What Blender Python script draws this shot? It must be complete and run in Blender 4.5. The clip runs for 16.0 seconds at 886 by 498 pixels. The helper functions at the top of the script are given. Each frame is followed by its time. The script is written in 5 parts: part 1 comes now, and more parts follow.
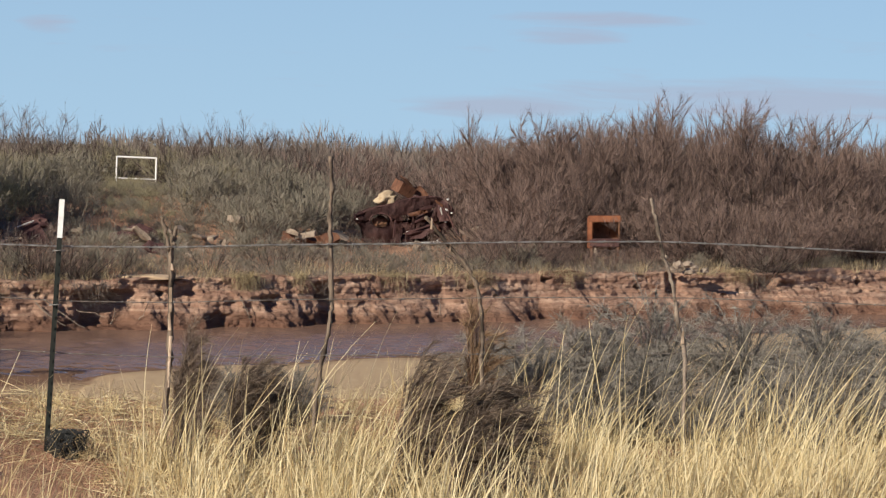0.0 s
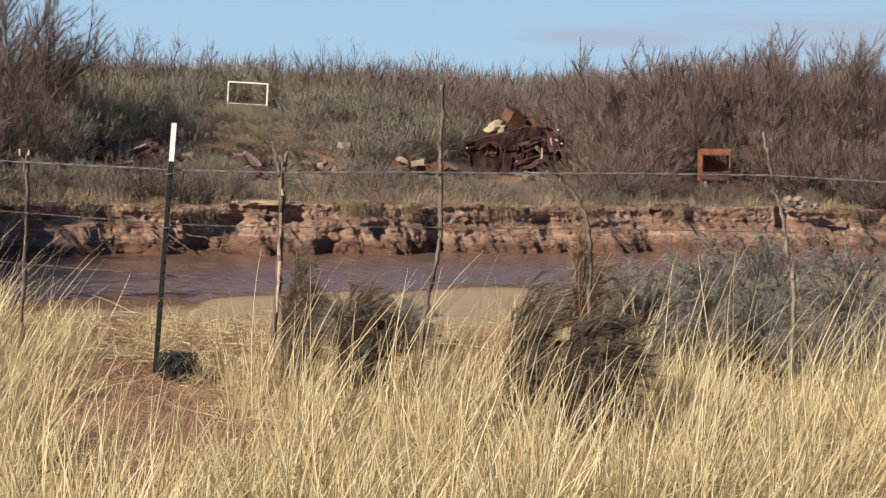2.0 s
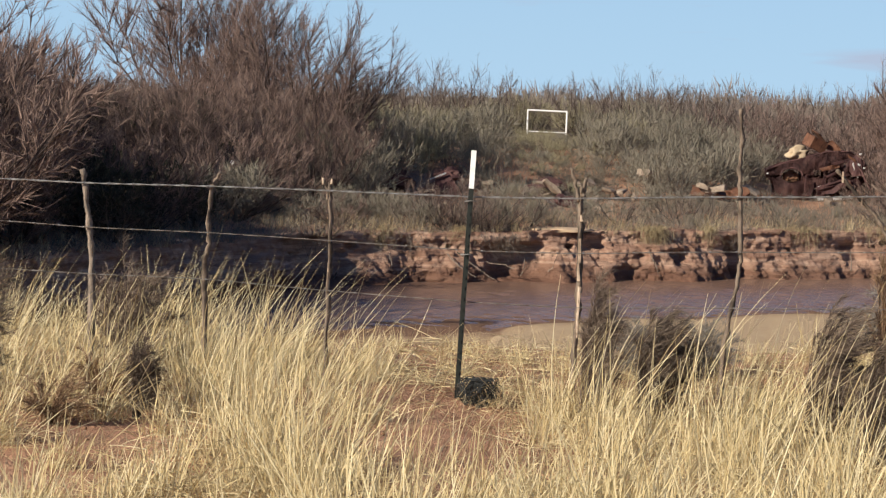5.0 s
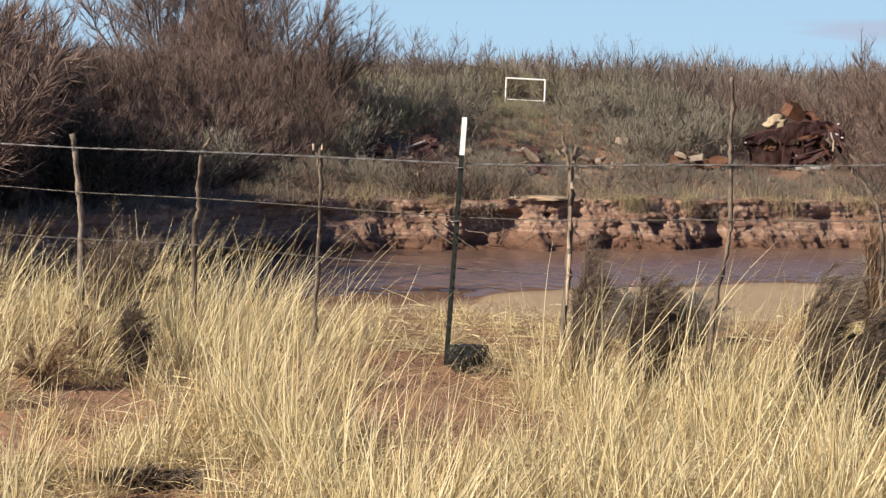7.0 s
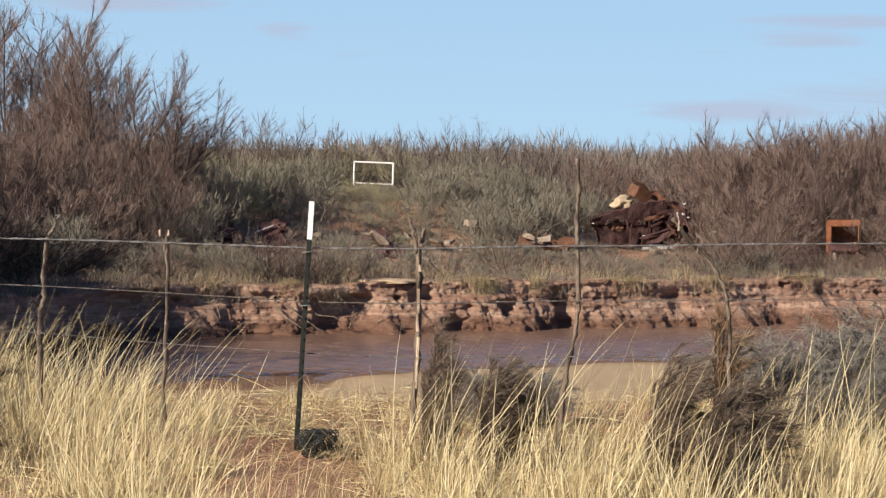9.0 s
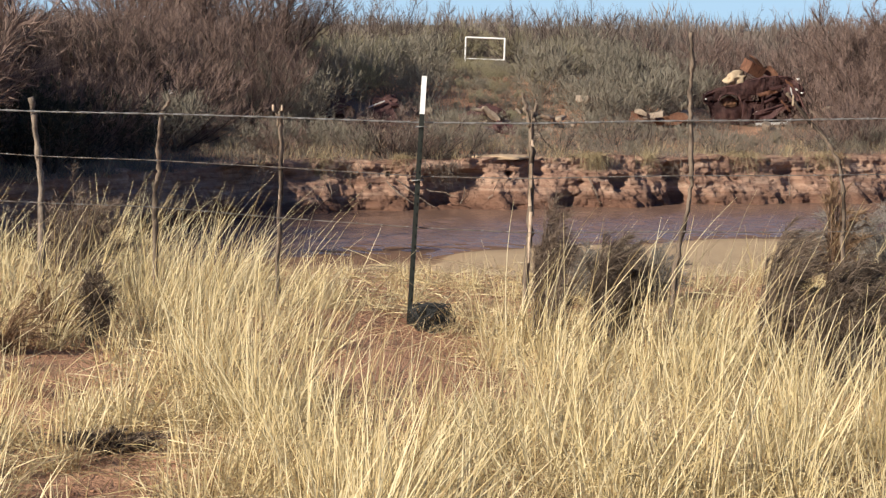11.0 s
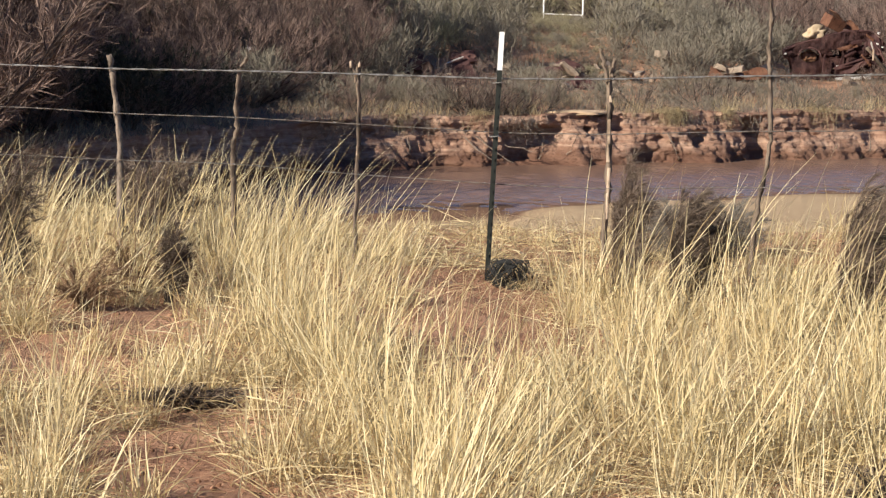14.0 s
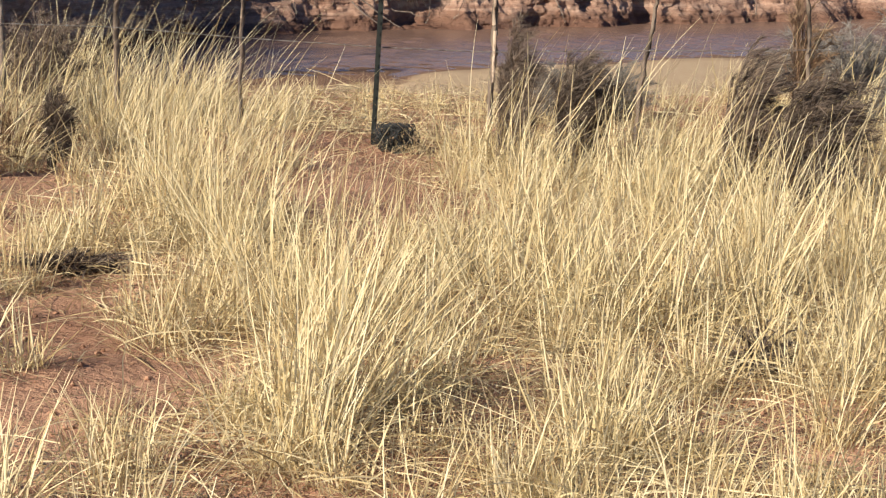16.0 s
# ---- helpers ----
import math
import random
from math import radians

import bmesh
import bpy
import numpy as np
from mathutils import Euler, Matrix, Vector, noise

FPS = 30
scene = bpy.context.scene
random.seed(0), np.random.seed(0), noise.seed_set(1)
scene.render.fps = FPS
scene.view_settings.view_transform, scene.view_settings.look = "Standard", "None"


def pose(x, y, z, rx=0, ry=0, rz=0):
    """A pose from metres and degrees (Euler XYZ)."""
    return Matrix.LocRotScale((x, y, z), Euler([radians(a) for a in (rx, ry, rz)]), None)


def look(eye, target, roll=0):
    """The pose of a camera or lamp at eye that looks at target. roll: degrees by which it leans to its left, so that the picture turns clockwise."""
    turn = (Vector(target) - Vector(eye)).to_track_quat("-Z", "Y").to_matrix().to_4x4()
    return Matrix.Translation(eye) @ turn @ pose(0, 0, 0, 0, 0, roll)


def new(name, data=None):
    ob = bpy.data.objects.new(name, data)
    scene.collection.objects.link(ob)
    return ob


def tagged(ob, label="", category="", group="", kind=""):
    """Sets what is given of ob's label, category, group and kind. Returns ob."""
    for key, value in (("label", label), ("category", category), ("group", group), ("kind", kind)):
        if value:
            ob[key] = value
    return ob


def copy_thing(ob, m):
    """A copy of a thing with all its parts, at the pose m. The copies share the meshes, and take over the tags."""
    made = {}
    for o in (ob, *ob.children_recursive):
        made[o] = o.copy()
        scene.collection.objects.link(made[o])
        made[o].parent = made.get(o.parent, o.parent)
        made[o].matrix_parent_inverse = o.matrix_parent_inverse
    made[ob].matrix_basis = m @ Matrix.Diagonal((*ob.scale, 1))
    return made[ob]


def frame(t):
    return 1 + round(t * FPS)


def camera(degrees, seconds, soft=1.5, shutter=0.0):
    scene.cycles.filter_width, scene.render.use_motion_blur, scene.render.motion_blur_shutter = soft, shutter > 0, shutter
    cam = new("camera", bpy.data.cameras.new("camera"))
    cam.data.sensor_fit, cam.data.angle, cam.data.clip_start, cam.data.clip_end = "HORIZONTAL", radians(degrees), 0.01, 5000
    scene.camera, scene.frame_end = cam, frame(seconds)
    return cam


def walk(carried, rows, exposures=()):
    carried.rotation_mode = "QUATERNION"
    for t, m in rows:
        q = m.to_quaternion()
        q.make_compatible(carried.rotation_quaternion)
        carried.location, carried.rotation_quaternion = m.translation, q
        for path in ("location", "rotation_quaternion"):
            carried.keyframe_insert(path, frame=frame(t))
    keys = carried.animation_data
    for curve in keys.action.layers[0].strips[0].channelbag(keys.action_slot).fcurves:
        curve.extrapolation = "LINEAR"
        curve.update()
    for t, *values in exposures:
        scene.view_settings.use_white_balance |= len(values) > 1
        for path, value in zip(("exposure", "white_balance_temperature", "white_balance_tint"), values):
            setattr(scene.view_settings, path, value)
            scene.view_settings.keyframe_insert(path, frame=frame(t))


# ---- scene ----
cam = camera(20.0, 16.0, soft=1.3)
# seconds, x, y, z in metres, yaw, pitch, roll in degrees
ROWS = [
    (0.0, 0.003, 0.021, 1.605, -4.917, -2.296, -1.308),
    (0.5, 0.003, 0.028, 1.602, -4.198, -2.780, -1.408),
    (1.0, -0.001, 0.042, 1.603, -3.469, -3.346, -1.635),
    (1.5, -0.002, 0.031, 1.605, -2.845, -3.768, -1.931),
    (2.0, 0.000, 0.024, 1.602, -2.389, -3.977, -2.195),
    (2.5, -0.001, 0.019, 1.603, -1.866, -3.937, -2.296),
    (3.0, -0.002, 0.011, 1.605, -1.107, -3.659, -2.223),
    (3.5, 0.000, -0.000, 1.600, 0.000, -3.300, -2.000),
    (4.0, 0.003, -0.010, 1.600, 1.405, -3.021, -1.701),
    (4.5, 0.008, -0.002, 1.597, 2.861, -3.117, -1.469),
    (4.7, 0.008, -0.008, 1.597, 3.609, -3.290, -1.434),
    (5.1, 0.001, -0.011, 1.596, 4.606, -3.663, -1.395),
    (5.5, -0.017, -0.012, 1.594, 5.110, -4.109, -1.396),
    (6.0, -0.044, -0.012, 1.590, 5.162, -4.576, -1.446),
    (6.4, -0.061, -0.012, 1.587, 4.839, -4.722, -1.523),
    (6.8, -0.068, -0.013, 1.587, 4.275, -4.526, -1.628),
    (7.0, -0.067, -0.017, 1.588, 3.888, -4.285, -1.698),
    (7.5, -0.062, -0.004, 1.592, 2.652, -3.254, -1.461),
    (8.0, -0.062, 0.012, 1.590, 1.631, -2.465, -1.174),
    (8.2, -0.060, 0.002, 1.589, 1.291, -2.297, -1.139),
    (8.6, -0.060, 0.001, 1.589, 0.775, -2.164, -1.108),
    (9.0, -0.060, 0.004, 1.588, 0.427, -2.298, -1.122),
    (9.5, -0.062, 0.011, 1.587, 0.330, -2.754, -1.168),
    (9.9, -0.063, 0.013, 1.586, 0.604, -3.281, -1.199),
    (10.3, -0.064, 0.009, 1.585, 1.263, -3.891, -1.203),
    (10.5, -0.064, -0.007, 1.585, 1.777, -4.264, -1.192),
    (11.0, -0.066, -0.009, 1.582, 2.962, -5.173, -1.033),
    (11.5, -0.065, 0.001, 1.583, 3.696, -6.091, -1.055),
    (12.0, -0.064, 0.001, 1.585, 4.192, -6.966, -1.040),
    (12.5, -0.065, -0.002, 1.584, 4.619, -7.424, -1.005),
    (13.0, -0.066, 0.012, 1.583, 4.997, -7.269, -0.975),
    (13.5, -0.065, 0.005, 1.581, 5.077, -6.635, -0.832),
    (14.0, -0.063, 0.003, 1.584, 4.737, -6.208, -0.775),
    (14.5, -0.062, 0.009, 1.582, 4.045, -6.267, -0.654),
    (15.0, -0.059, 0.021, 1.581, 3.256, -7.211, -0.664),
    (15.5, -0.062, 0.027, 1.575, 2.650, -8.432, -0.707),
    (16.0, -0.058, 0.034, 1.575, 2.170, -9.249, -0.925),
]
# the phone opens up as the sky leaves the picture
EXPOSURES = [(0.0, 0.38), (3.5, 0.48), (7.0, 0.57), (11.0, 0.64), (12.5, 0.70), (16.0, 0.77)]
walk(cam, [(t, pose(x, y, z, 90 + pitch, roll, yaw)) for t, x, y, z, yaw, pitch, roll in ROWS], exposures=EXPOSURES)

# ---- world, sun ----
SUN_TO = Vector((-0.67, -0.59, 0.46)).normalized()
sun_data = bpy.data.lights.new("sun", "SUN")
sun_data.energy, sun_data.angle, sun_data.color = 5.0, radians(0.6), (1.0, 0.905, 0.74)
sun = new("sun", sun_data)
sun.matrix_world = look((-40, -20, 30), Vector((-40, -20, 30)) - SUN_TO)

world = bpy.data.worlds.new("sky")
scene.world = world
world.use_nodes = True


class Graph:
    """Short hand for node trees."""

    def __init__(self, tree):
        self.tree = tree

    def node(self, kind):
        return self.tree.nodes.new(kind)

    def put(self, socket, value):
        if isinstance(value, bpy.types.NodeSocket):
            self.tree.links.new(value, socket)
        else:
            socket.default_value = value

    def maths(self, op, a, b=0.0, clamp=False):
        n = self.node("ShaderNodeMath")
        n.operation, n.use_clamp = op, clamp
        self.put(n.inputs[0], a)
        self.put(n.inputs[1], b)
        return n.outputs[0]

    def noise(self, scale, detail=4.0, rough=0.55, coords=None, warp=0.0):
        n = self.node("ShaderNodeTexNoise")
        n.inputs["Scale"].default_value, n.inputs["Detail"].default_value = scale, detail
        n.inputs["Roughness"].default_value, n.inputs["Distortion"].default_value = rough, warp
        if coords is not None:
            self.put(n.inputs["Vector"], coords)
        return n.outputs["Fac"]

    def ramp(self, fac, *stops):
        n = self.node("ShaderNodeValToRGB")
        el = n.color_ramp.elements
        while len(el) < len(stops):
            el.new(0.5)
        for e, (p, c) in zip(el, stops):
            e.position, e.color = p, (*c, 1.0) if len(c) == 3 else c
        self.put(n.inputs[0], fac)
        return n.outputs[0]

    def mix(self, fac, a, b, blend="MIX"):
        n = self.node("ShaderNodeMix")
        n.data_type, n.blend_type = "RGBA", blend
        self.put(n.inputs[0], fac)
        self.put(n.inputs[6], a if isinstance(a, bpy.types.NodeSocket) else (*a, 1.0))
        self.put(n.inputs[7], b if isinstance(b, bpy.types.NodeSocket) else (*b, 1.0))
        return n.outputs[2]

    def scaled(self, coords, sx, sy, sz):
        n = self.node("ShaderNodeMapping")
        self.put(n.inputs["Vector"], coords)
        n.inputs["Scale"].default_value = (sx, sy, sz)
        return n.outputs[0]

    def xyz(self, v):
        n = self.node("ShaderNodeSeparateXYZ")
        self.put(n.inputs[0], v)
        return n.outputs

    def bump(self, height, strength, distance):
        n = self.node("ShaderNodeBump")
        n.inputs["Strength"].default_value, n.inputs["Distance"].default_value = strength, distance
        self.put(n.inputs["Height"], height)
        return n.outputs[0]


def build_sky():
    g = Graph(world.node_tree)
    world.node_tree.nodes.clear()
    sky = g.node("ShaderNodeTexSky")
    sky.sky_type, sky.sun_disc = "NISHITA", False
    sky.sun_elevation, sky.sun_rotation = math.asin(SUN_TO.z), math.atan2(SUN_TO.x, SUN_TO.y)
    sky.air_density, sky.dust_density, sky.ozone_density, sky.altitude = 1.0, 0.0, 3.0, 1500
    v = g.node("ShaderNodeTexCoord").outputs["Generated"]
    # thin stretched winter clouds, mauve underneath, low over the horizon
    streak = g.noise(1.0, 5.0, 0.6, g.scaled(v, 16.0, 16.0, 150.0), 0.6)
    vx, vy, vz = g.xyz(v)
    ahead = g.maths("MAXIMUM", vy, 0.05)
    across, rise = g.maths("DIVIDE", vx, ahead), g.maths("DIVIDE", vz, ahead)
    cover = g.ramp(streak, (0.60, (0, 0, 0)), (0.75, (0.4, 0.4, 0.4)))
    for at, up, wide, high in ((0.150, 0.0530, 0.040, 0.0032), (0.136, 0.0460, 0.026, 0.0034), (-0.0705, 0.0450, 0.012, 0.0040), (-0.135, 0.0545, 0.036, 0.0035), (0.245, 0.0225, 0.125, 0.0090), (0.110, 0.0170, 0.040, 0.0050)):
        ex = g.maths("POWER", g.maths("ABSOLUTE", g.maths("DIVIDE", g.maths("SUBTRACT", across, at), wide)), 2.0)
        ey = g.maths("POWER", g.maths("ABSOLUTE", g.maths("DIVIDE", g.maths("SUBTRACT", rise, up), high)), 2.0)
        body = g.maths("SUBTRACT", 1.25, g.maths("ADD", ex, ey))
        body = g.maths("ADD", body, g.maths("MULTIPLY", g.maths("SUBTRACT", streak, 0.5), 3.2))
        cover = g.maths("MAXIMUM", cover, g.maths("MULTIPLY", body, 0.75, True))
    cover = g.maths("MULTIPLY", cover, 0.62, True)
    blue = g.mix(1.0, sky.outputs[0], (0.53, 0.65, 0.92), "MULTIPLY")
    # dry winter haze evens out the low sky
    blue = g.mix(g.ramp(vz, (0.0, (0.85, 0.85, 0.85)), (0.12, (0.6, 0.6, 0.6)), (0.30, (0, 0, 0))), blue, (5.9, 8.9, 11.9))
    col = g.mix(cover, blue, (6.0, 6.3, 8.0))
    out, bg = g.node("ShaderNodeOutputWorld"), g.node("ShaderNodeBackground")
    g.put(bg.inputs["Color"], col)
    bg.inputs["Strength"].default_value = 0.054
    g.put(out.inputs[0], bg.outputs[0])


build_sky()


# ---- materials ----
def material(name, build, rough=0.85, metal=0.0, spec=0.3):
    m = bpy.data.materials.new(name)
    m.use_nodes = True
    g = Graph(m.node_tree)
    p = m.node_tree.nodes["Principled BSDF"]
    p.inputs["Roughness"].default_value, p.inputs["Metallic"].default_value = rough, metal
    p.inputs["Specular IOR Level"].default_value = spec
    build(g, p)
    return m


def place(g):
    return g.node("ShaderNodeNewGeometry").outputs["Position"]


def local(g):
    return g.node("ShaderNodeTexCoord").outputs["Object"]


def soil(g, p):
    v = place(g)
    big, fine = g.noise(0.9, 4, 0.6, v), g.noise(22, 5, 0.7, v)
    c = g.mix(g.ramp(big, (0.35, (0, 0, 0)), (0.65, (1, 1, 1))), (0.32, 0.170, 0.108), (0.52, 0.305, 0.20))
    c = g.mix(g.ramp(fine, (0.48, (0, 0, 0)), (0.80, (1, 1, 1))), c, (0.48, 0.30, 0.195))
    c = g.mix(g.ramp(g.noise(55, 3, 0.6, v), (0.66, (0, 0, 0)), (0.76, (1, 1, 1))), c, (0.17, 0.095, 0.06))
    # river bed: damp near the water's level, pale dry sand above it
    z = g.xyz(v)[2]
    low = g.maths("LESS_THAN", z, -3.0)
    wob = g.maths("MULTIPLY", g.noise(0.35, 3, 0.5, v), 0.10)
    hgt = g.maths("ADD", z, wob)
    sand = g.ramp(g.maths("MULTIPLY", g.maths("ADD", hgt, 4.1), 4.0), (0.05, (0.125, 0.066, 0.044)), (0.42, (0.16, 0.088, 0.058)), (0.52, (0.44, 0.325, 0.205)), (1.0, (0.55, 0.42, 0.27)))
    sand = g.mix(g.maths("MULTIPLY", g.noise(3.0, 4, 0.6, g.scaled(v, 1, 0.25, 1)), 0.6), sand, (0.33, 0.21, 0.14))
    c = g.mix(g.maths("MULTIPLY", low, g.maths("LESS_THAN", g.xyz(v)[1], 110.0)), c, sand)
    # the plain beyond the trees is covered with dead brush
    plain = g.ramp(g.maths("MULTIPLY", g.xyz(v)[1], 0.004), (0.46, (0, 0, 0)), (0.60, (1, 1, 1)))
    c = g.mix(plain, c, g.mix(g.noise(0.15, 4, 0.6, v), (0.11, 0.083, 0.07), (0.20, 0.155, 0.128)))
    g.put(p.inputs["Base Color"], c)
    g.put(p.inputs["Normal"], g.bump(g.maths("ADD", fine, g.maths("MULTIPLY", g.noise(5, 5, 0.65, v), 2.0)), 0.8, 0.045))


def clay(g, p):
    v = place(g)
    layer = g.noise(1.0, 5, 0.65, g.scaled(v, 0.5, 0.5, 6.0), 0.4)
    c = g.ramp(layer, (0.25, (0.21, 0.118, 0.085)), (0.45, (0.335, 0.205, 0.150)), (0.58, (0.46, 0.305, 0.228)), (0.75, (0.60, 0.44, 0.34)))
    c = g.mix(g.ramp(g.noise(3.5, 5, 0.7, v), (0.5, (0, 0, 0)), (0.75, (1, 1, 1))), c, (0.27, 0.145, 0.10))
    c = g.mix(g.ramp(g.maths("ADD", g.maths("ADD", g.xyz(v)[2], 4.1), g.maths("MULTIPLY", g.noise(1.2, 3, 0.5, v), -0.5)), (0.0, (0.8, 0.8, 0.8)), (0.26, (0, 0, 0))), c, (0.13, 0.065, 0.045))
    g.put(p.inputs["Base Color"], c)
    cell = g.node("ShaderNodeTexVoronoi")
    cell.feature, cell.distance = "F1", "CHEBYCHEV"
    cell.inputs["Scale"].default_value = 3.2
    g.put(cell.inputs["Vector"], g.scaled(v, 1, 1, 1.9))
    rough = g.maths("ADD", g.noise(6, 6, 0.75, g.scaled(v, 1, 1, 1.6)), g.maths("MULTIPLY", cell.outputs["Distance"], -0.9))
    g.put(p.inputs["Normal"], g.bump(rough, 1.0, 0.10))


def muddy_water(g, p):
    v = place(g)
    swirl = g.noise(0.22, 4, 0.6, g.scaled(v, 0.6, 1.6, 1), 0.6)
    g.put(p.inputs["Base Color"], g.mix(swirl, (0.155, 0.092, 0.068), (0.225, 0.140, 0.106)))
    p.inputs["Roughness"].default_value = 0.25
    p.inputs["IOR"].default_value = 1.33
    p.inputs["Specular IOR Level"].default_value = 0.5
    h = g.maths("ADD", g.noise(2.6, 4, 0.6, g.scaled(v, 0.8, 1.4, 1)), g.maths("MULTIPLY", g.noise(0.6, 3, 0.5, v), 1.2))
    g.put(p.inputs["Normal"], g.bump(h, 0.35, 0.10))


def straw_like(dark, mid, pale, sheen=0.24):
    def build(g, p):
        r = g.node("ShaderNodeNewGeometry").outputs["Random Per Island"]
        c = g.ramp(r, (0.0, dark), (0.35, mid), (0.75, pale), (1.0, mid))
        c = g.mix(g.maths("MULTIPLY", g.noise(1.3, 3, 0.5, place(g)), 0.34), c, dark)
        g.put(p.inputs["Base Color"], c)
        p.inputs["Roughness"].default_value = 0.55
        t = g.node("ShaderNodeBsdfTranslucent")
        g.put(t.inputs["Color"], c)
        m = g.node("ShaderNodeMixShader")
        m.inputs[0].default_value = sheen
        g.put(m.inputs[1], p.outputs[0])
        g.put(m.inputs[2], t.outputs[0])
        g.put(g.tree.nodes["Material Output"].inputs[0], m.outputs[0])
    return build


def twiggy(a, b, c, d):
    """Twigs: each twig its own tone, and each plant a little apart from the next."""
    def build(g, p):
        r = g.node("ShaderNodeNewGeometry").outputs["Random Per Island"]
        one = g.node("ShaderNodeObjectInfo").outputs["Random"]
        col = g.mix(one, g.ramp(r, (0.0, a), (0.5, b), (1.0, c)), g.ramp(r, (0.0, b), (0.6, d), (1.0, c)))
        g.put(p.inputs["Base Color"], col)
        p.inputs["Roughness"].default_value = 0.8
    return build


def bark(a, b, scale=110.0):
    def build(g, p):
        v = local(g)
        n = g.noise(scale, 5, 0.7, g.scaled(v, 1, 1, 0.12), 0.5)
        c = g.ramp(n, (0.3, a), (0.7, b))
        c = g.mix(g.ramp(g.noise(5, 4, 0.6, v), (0.5, (0, 0, 0)), (0.65, (1, 1, 1))), c, tuple(0.5 * q for q in a))
        g.put(p.inputs["Base Color"], c)
        g.put(p.inputs["Normal"], g.bump(n, 0.7, 0.006))
    return build


def rusty(a, b, c, rough=0.75):
    def build(g, p):
        v = local(g)
        n = g.noise(2.2, 6, 0.7, v, 0.4)
        col = g.ramp(n, (0.28, a), (0.5, b), (0.72, c))
        col = g.mix(g.ramp(g.noise(9, 4, 0.7, g.scaled(v, 1, 1, 0.4)), (0.55, (0, 0, 0)), (0.72, (1, 1, 1))), col, tuple(0.45 * q for q in a))
        g.put(p.inputs["Base Color"], col)
        p.inputs["Roughness"].default_value = rough
        g.put(p.inputs["Normal"], g.bump(g.noise(14, 5, 0.7, v), 0.5, 0.02))
    return build


def speckled(a, b, scale=8.0, bumped=0.02):
    def build(g, p):
        v = local(g)
        n = g.noise(scale, 5, 0.65, v)
        g.put(p.inputs["Base Color"], g.ramp(n, (0.3, a), (0.7, b)))
        g.put(p.inputs["Normal"], g.bump(g.noise(scale * 3, 5, 0.65, v), 0.6, bumped))
    return build


SOIL = material("red_sandy_soil", soil, 0.95, 0, 0.1)
CLAY = material("bank_clay", clay, 0.95, 0, 0.1)
WATER = material("silty_water", muddy_water, 0.12)
STRAW = material("dry_grass", straw_like((0.345, 0.245, 0.118), (0.69, 0.565, 0.31), (0.885, 0.785, 0.53)))
STRAW_DULL = material("dull_dry_grass", straw_like((0.22, 0.155, 0.085), (0.44, 0.335, 0.19), (0.58, 0.47, 0.28)))
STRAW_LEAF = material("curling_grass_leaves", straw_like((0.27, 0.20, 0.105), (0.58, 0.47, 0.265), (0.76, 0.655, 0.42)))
FAR_STRAW = material("bank_top_grass", straw_like((0.25, 0.185, 0.105), (0.40, 0.32, 0.185), (0.52, 0.43, 0.275)))
TAMARISK = material("tamarisk_twigs", twiggy((0.085, 0.055, 0.047), (0.160, 0.108, 0.092), (0.27, 0.188, 0.160), (0.185, 0.130, 0.112)), 0.8)
TAMARISK_BARK = material("tamarisk_bark", bark((0.04, 0.028, 0.024), (0.105, 0.076, 0.064), 9), 0.9)
GREY_TWIGS = material("weathered_grey_twigs", twiggy((0.085, 0.064, 0.056), (0.165, 0.128, 0.112), (0.25, 0.205, 0.182), (0.175, 0.145, 0.12)), 0.8)
SALTBUSH = material("saltbush_leaves", twiggy((0.125, 0.110, 0.086), (0.178, 0.159, 0.127), (0.235, 0.212, 0.172), (0.19, 0.168, 0.13)), 0.8)
GREENBUSH = material("broom_bush_stems", twiggy((0.165, 0.147, 0.09), (0.235, 0.212, 0.135), (0.30, 0.272, 0.185), (0.26, 0.23, 0.15)), 0.8)
DULL_TWIGS = material("dull_grey_brown_twigs", twiggy((0.085, 0.068, 0.054), (0.16, 0.13, 0.105), (0.25, 0.21, 0.17), (0.17, 0.135, 0.105)), 0.85)
# dark green leaf tone taken near black, with deep shade put into it
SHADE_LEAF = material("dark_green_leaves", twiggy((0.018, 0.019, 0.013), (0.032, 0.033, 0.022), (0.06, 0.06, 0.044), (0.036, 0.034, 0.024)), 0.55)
SAGE = material("grey_sage_twigs", twiggy((0.10, 0.088, 0.076), (0.18, 0.163, 0.145), (0.275, 0.252, 0.225), (0.20, 0.18, 0.157)), 0.8)
DARK_BUSH = material("weathered_weed_stems", twiggy((0.045, 0.032, 0.025), (0.098, 0.072, 0.055), (0.20, 0.152, 0.118), (0.12, 0.088, 0.066)), 0.85)
GREY_BROWN_BUSH = material("grey_brown_weed_stems", twiggy((0.075, 0.052, 0.038), (0.145, 0.105, 0.08), (0.25, 0.19, 0.15), (0.16, 0.118, 0.09)), 0.85)
BROWN_BUSH = material("brown_weed_stems", twiggy((0.12, 0.07, 0.04), (0.22, 0.135, 0.08), (0.32, 0.21, 0.13), (0.20, 0.13, 0.08)), 0.85)
POST_WOOD = material("grey_cedar_wood", bark((0.085, 0.062, 0.047), (0.28, 0.215, 0.165)), 0.9)
BLEACHED = material("bleached_grey_wood", bark((0.10, 0.077, 0.062), (0.36, 0.29, 0.235)), 0.9)
PALE_WOOD = material("split_pale_wood", bark((0.42, 0.30, 0.21), (0.66, 0.52, 0.40)), 0.85)
POST_STEEL = material("dark_green_painted_steel", speckled((0.010, 0.012, 0.011), (0.020, 0.023, 0.020), 18, 0.002), 0.75, 0.0, 0.25)
WHITE_PAINT = material("white_paint", speckled((0.66, 0.66, 0.66), (0.84, 0.84, 0.83), 25, 0.002), 0.55)
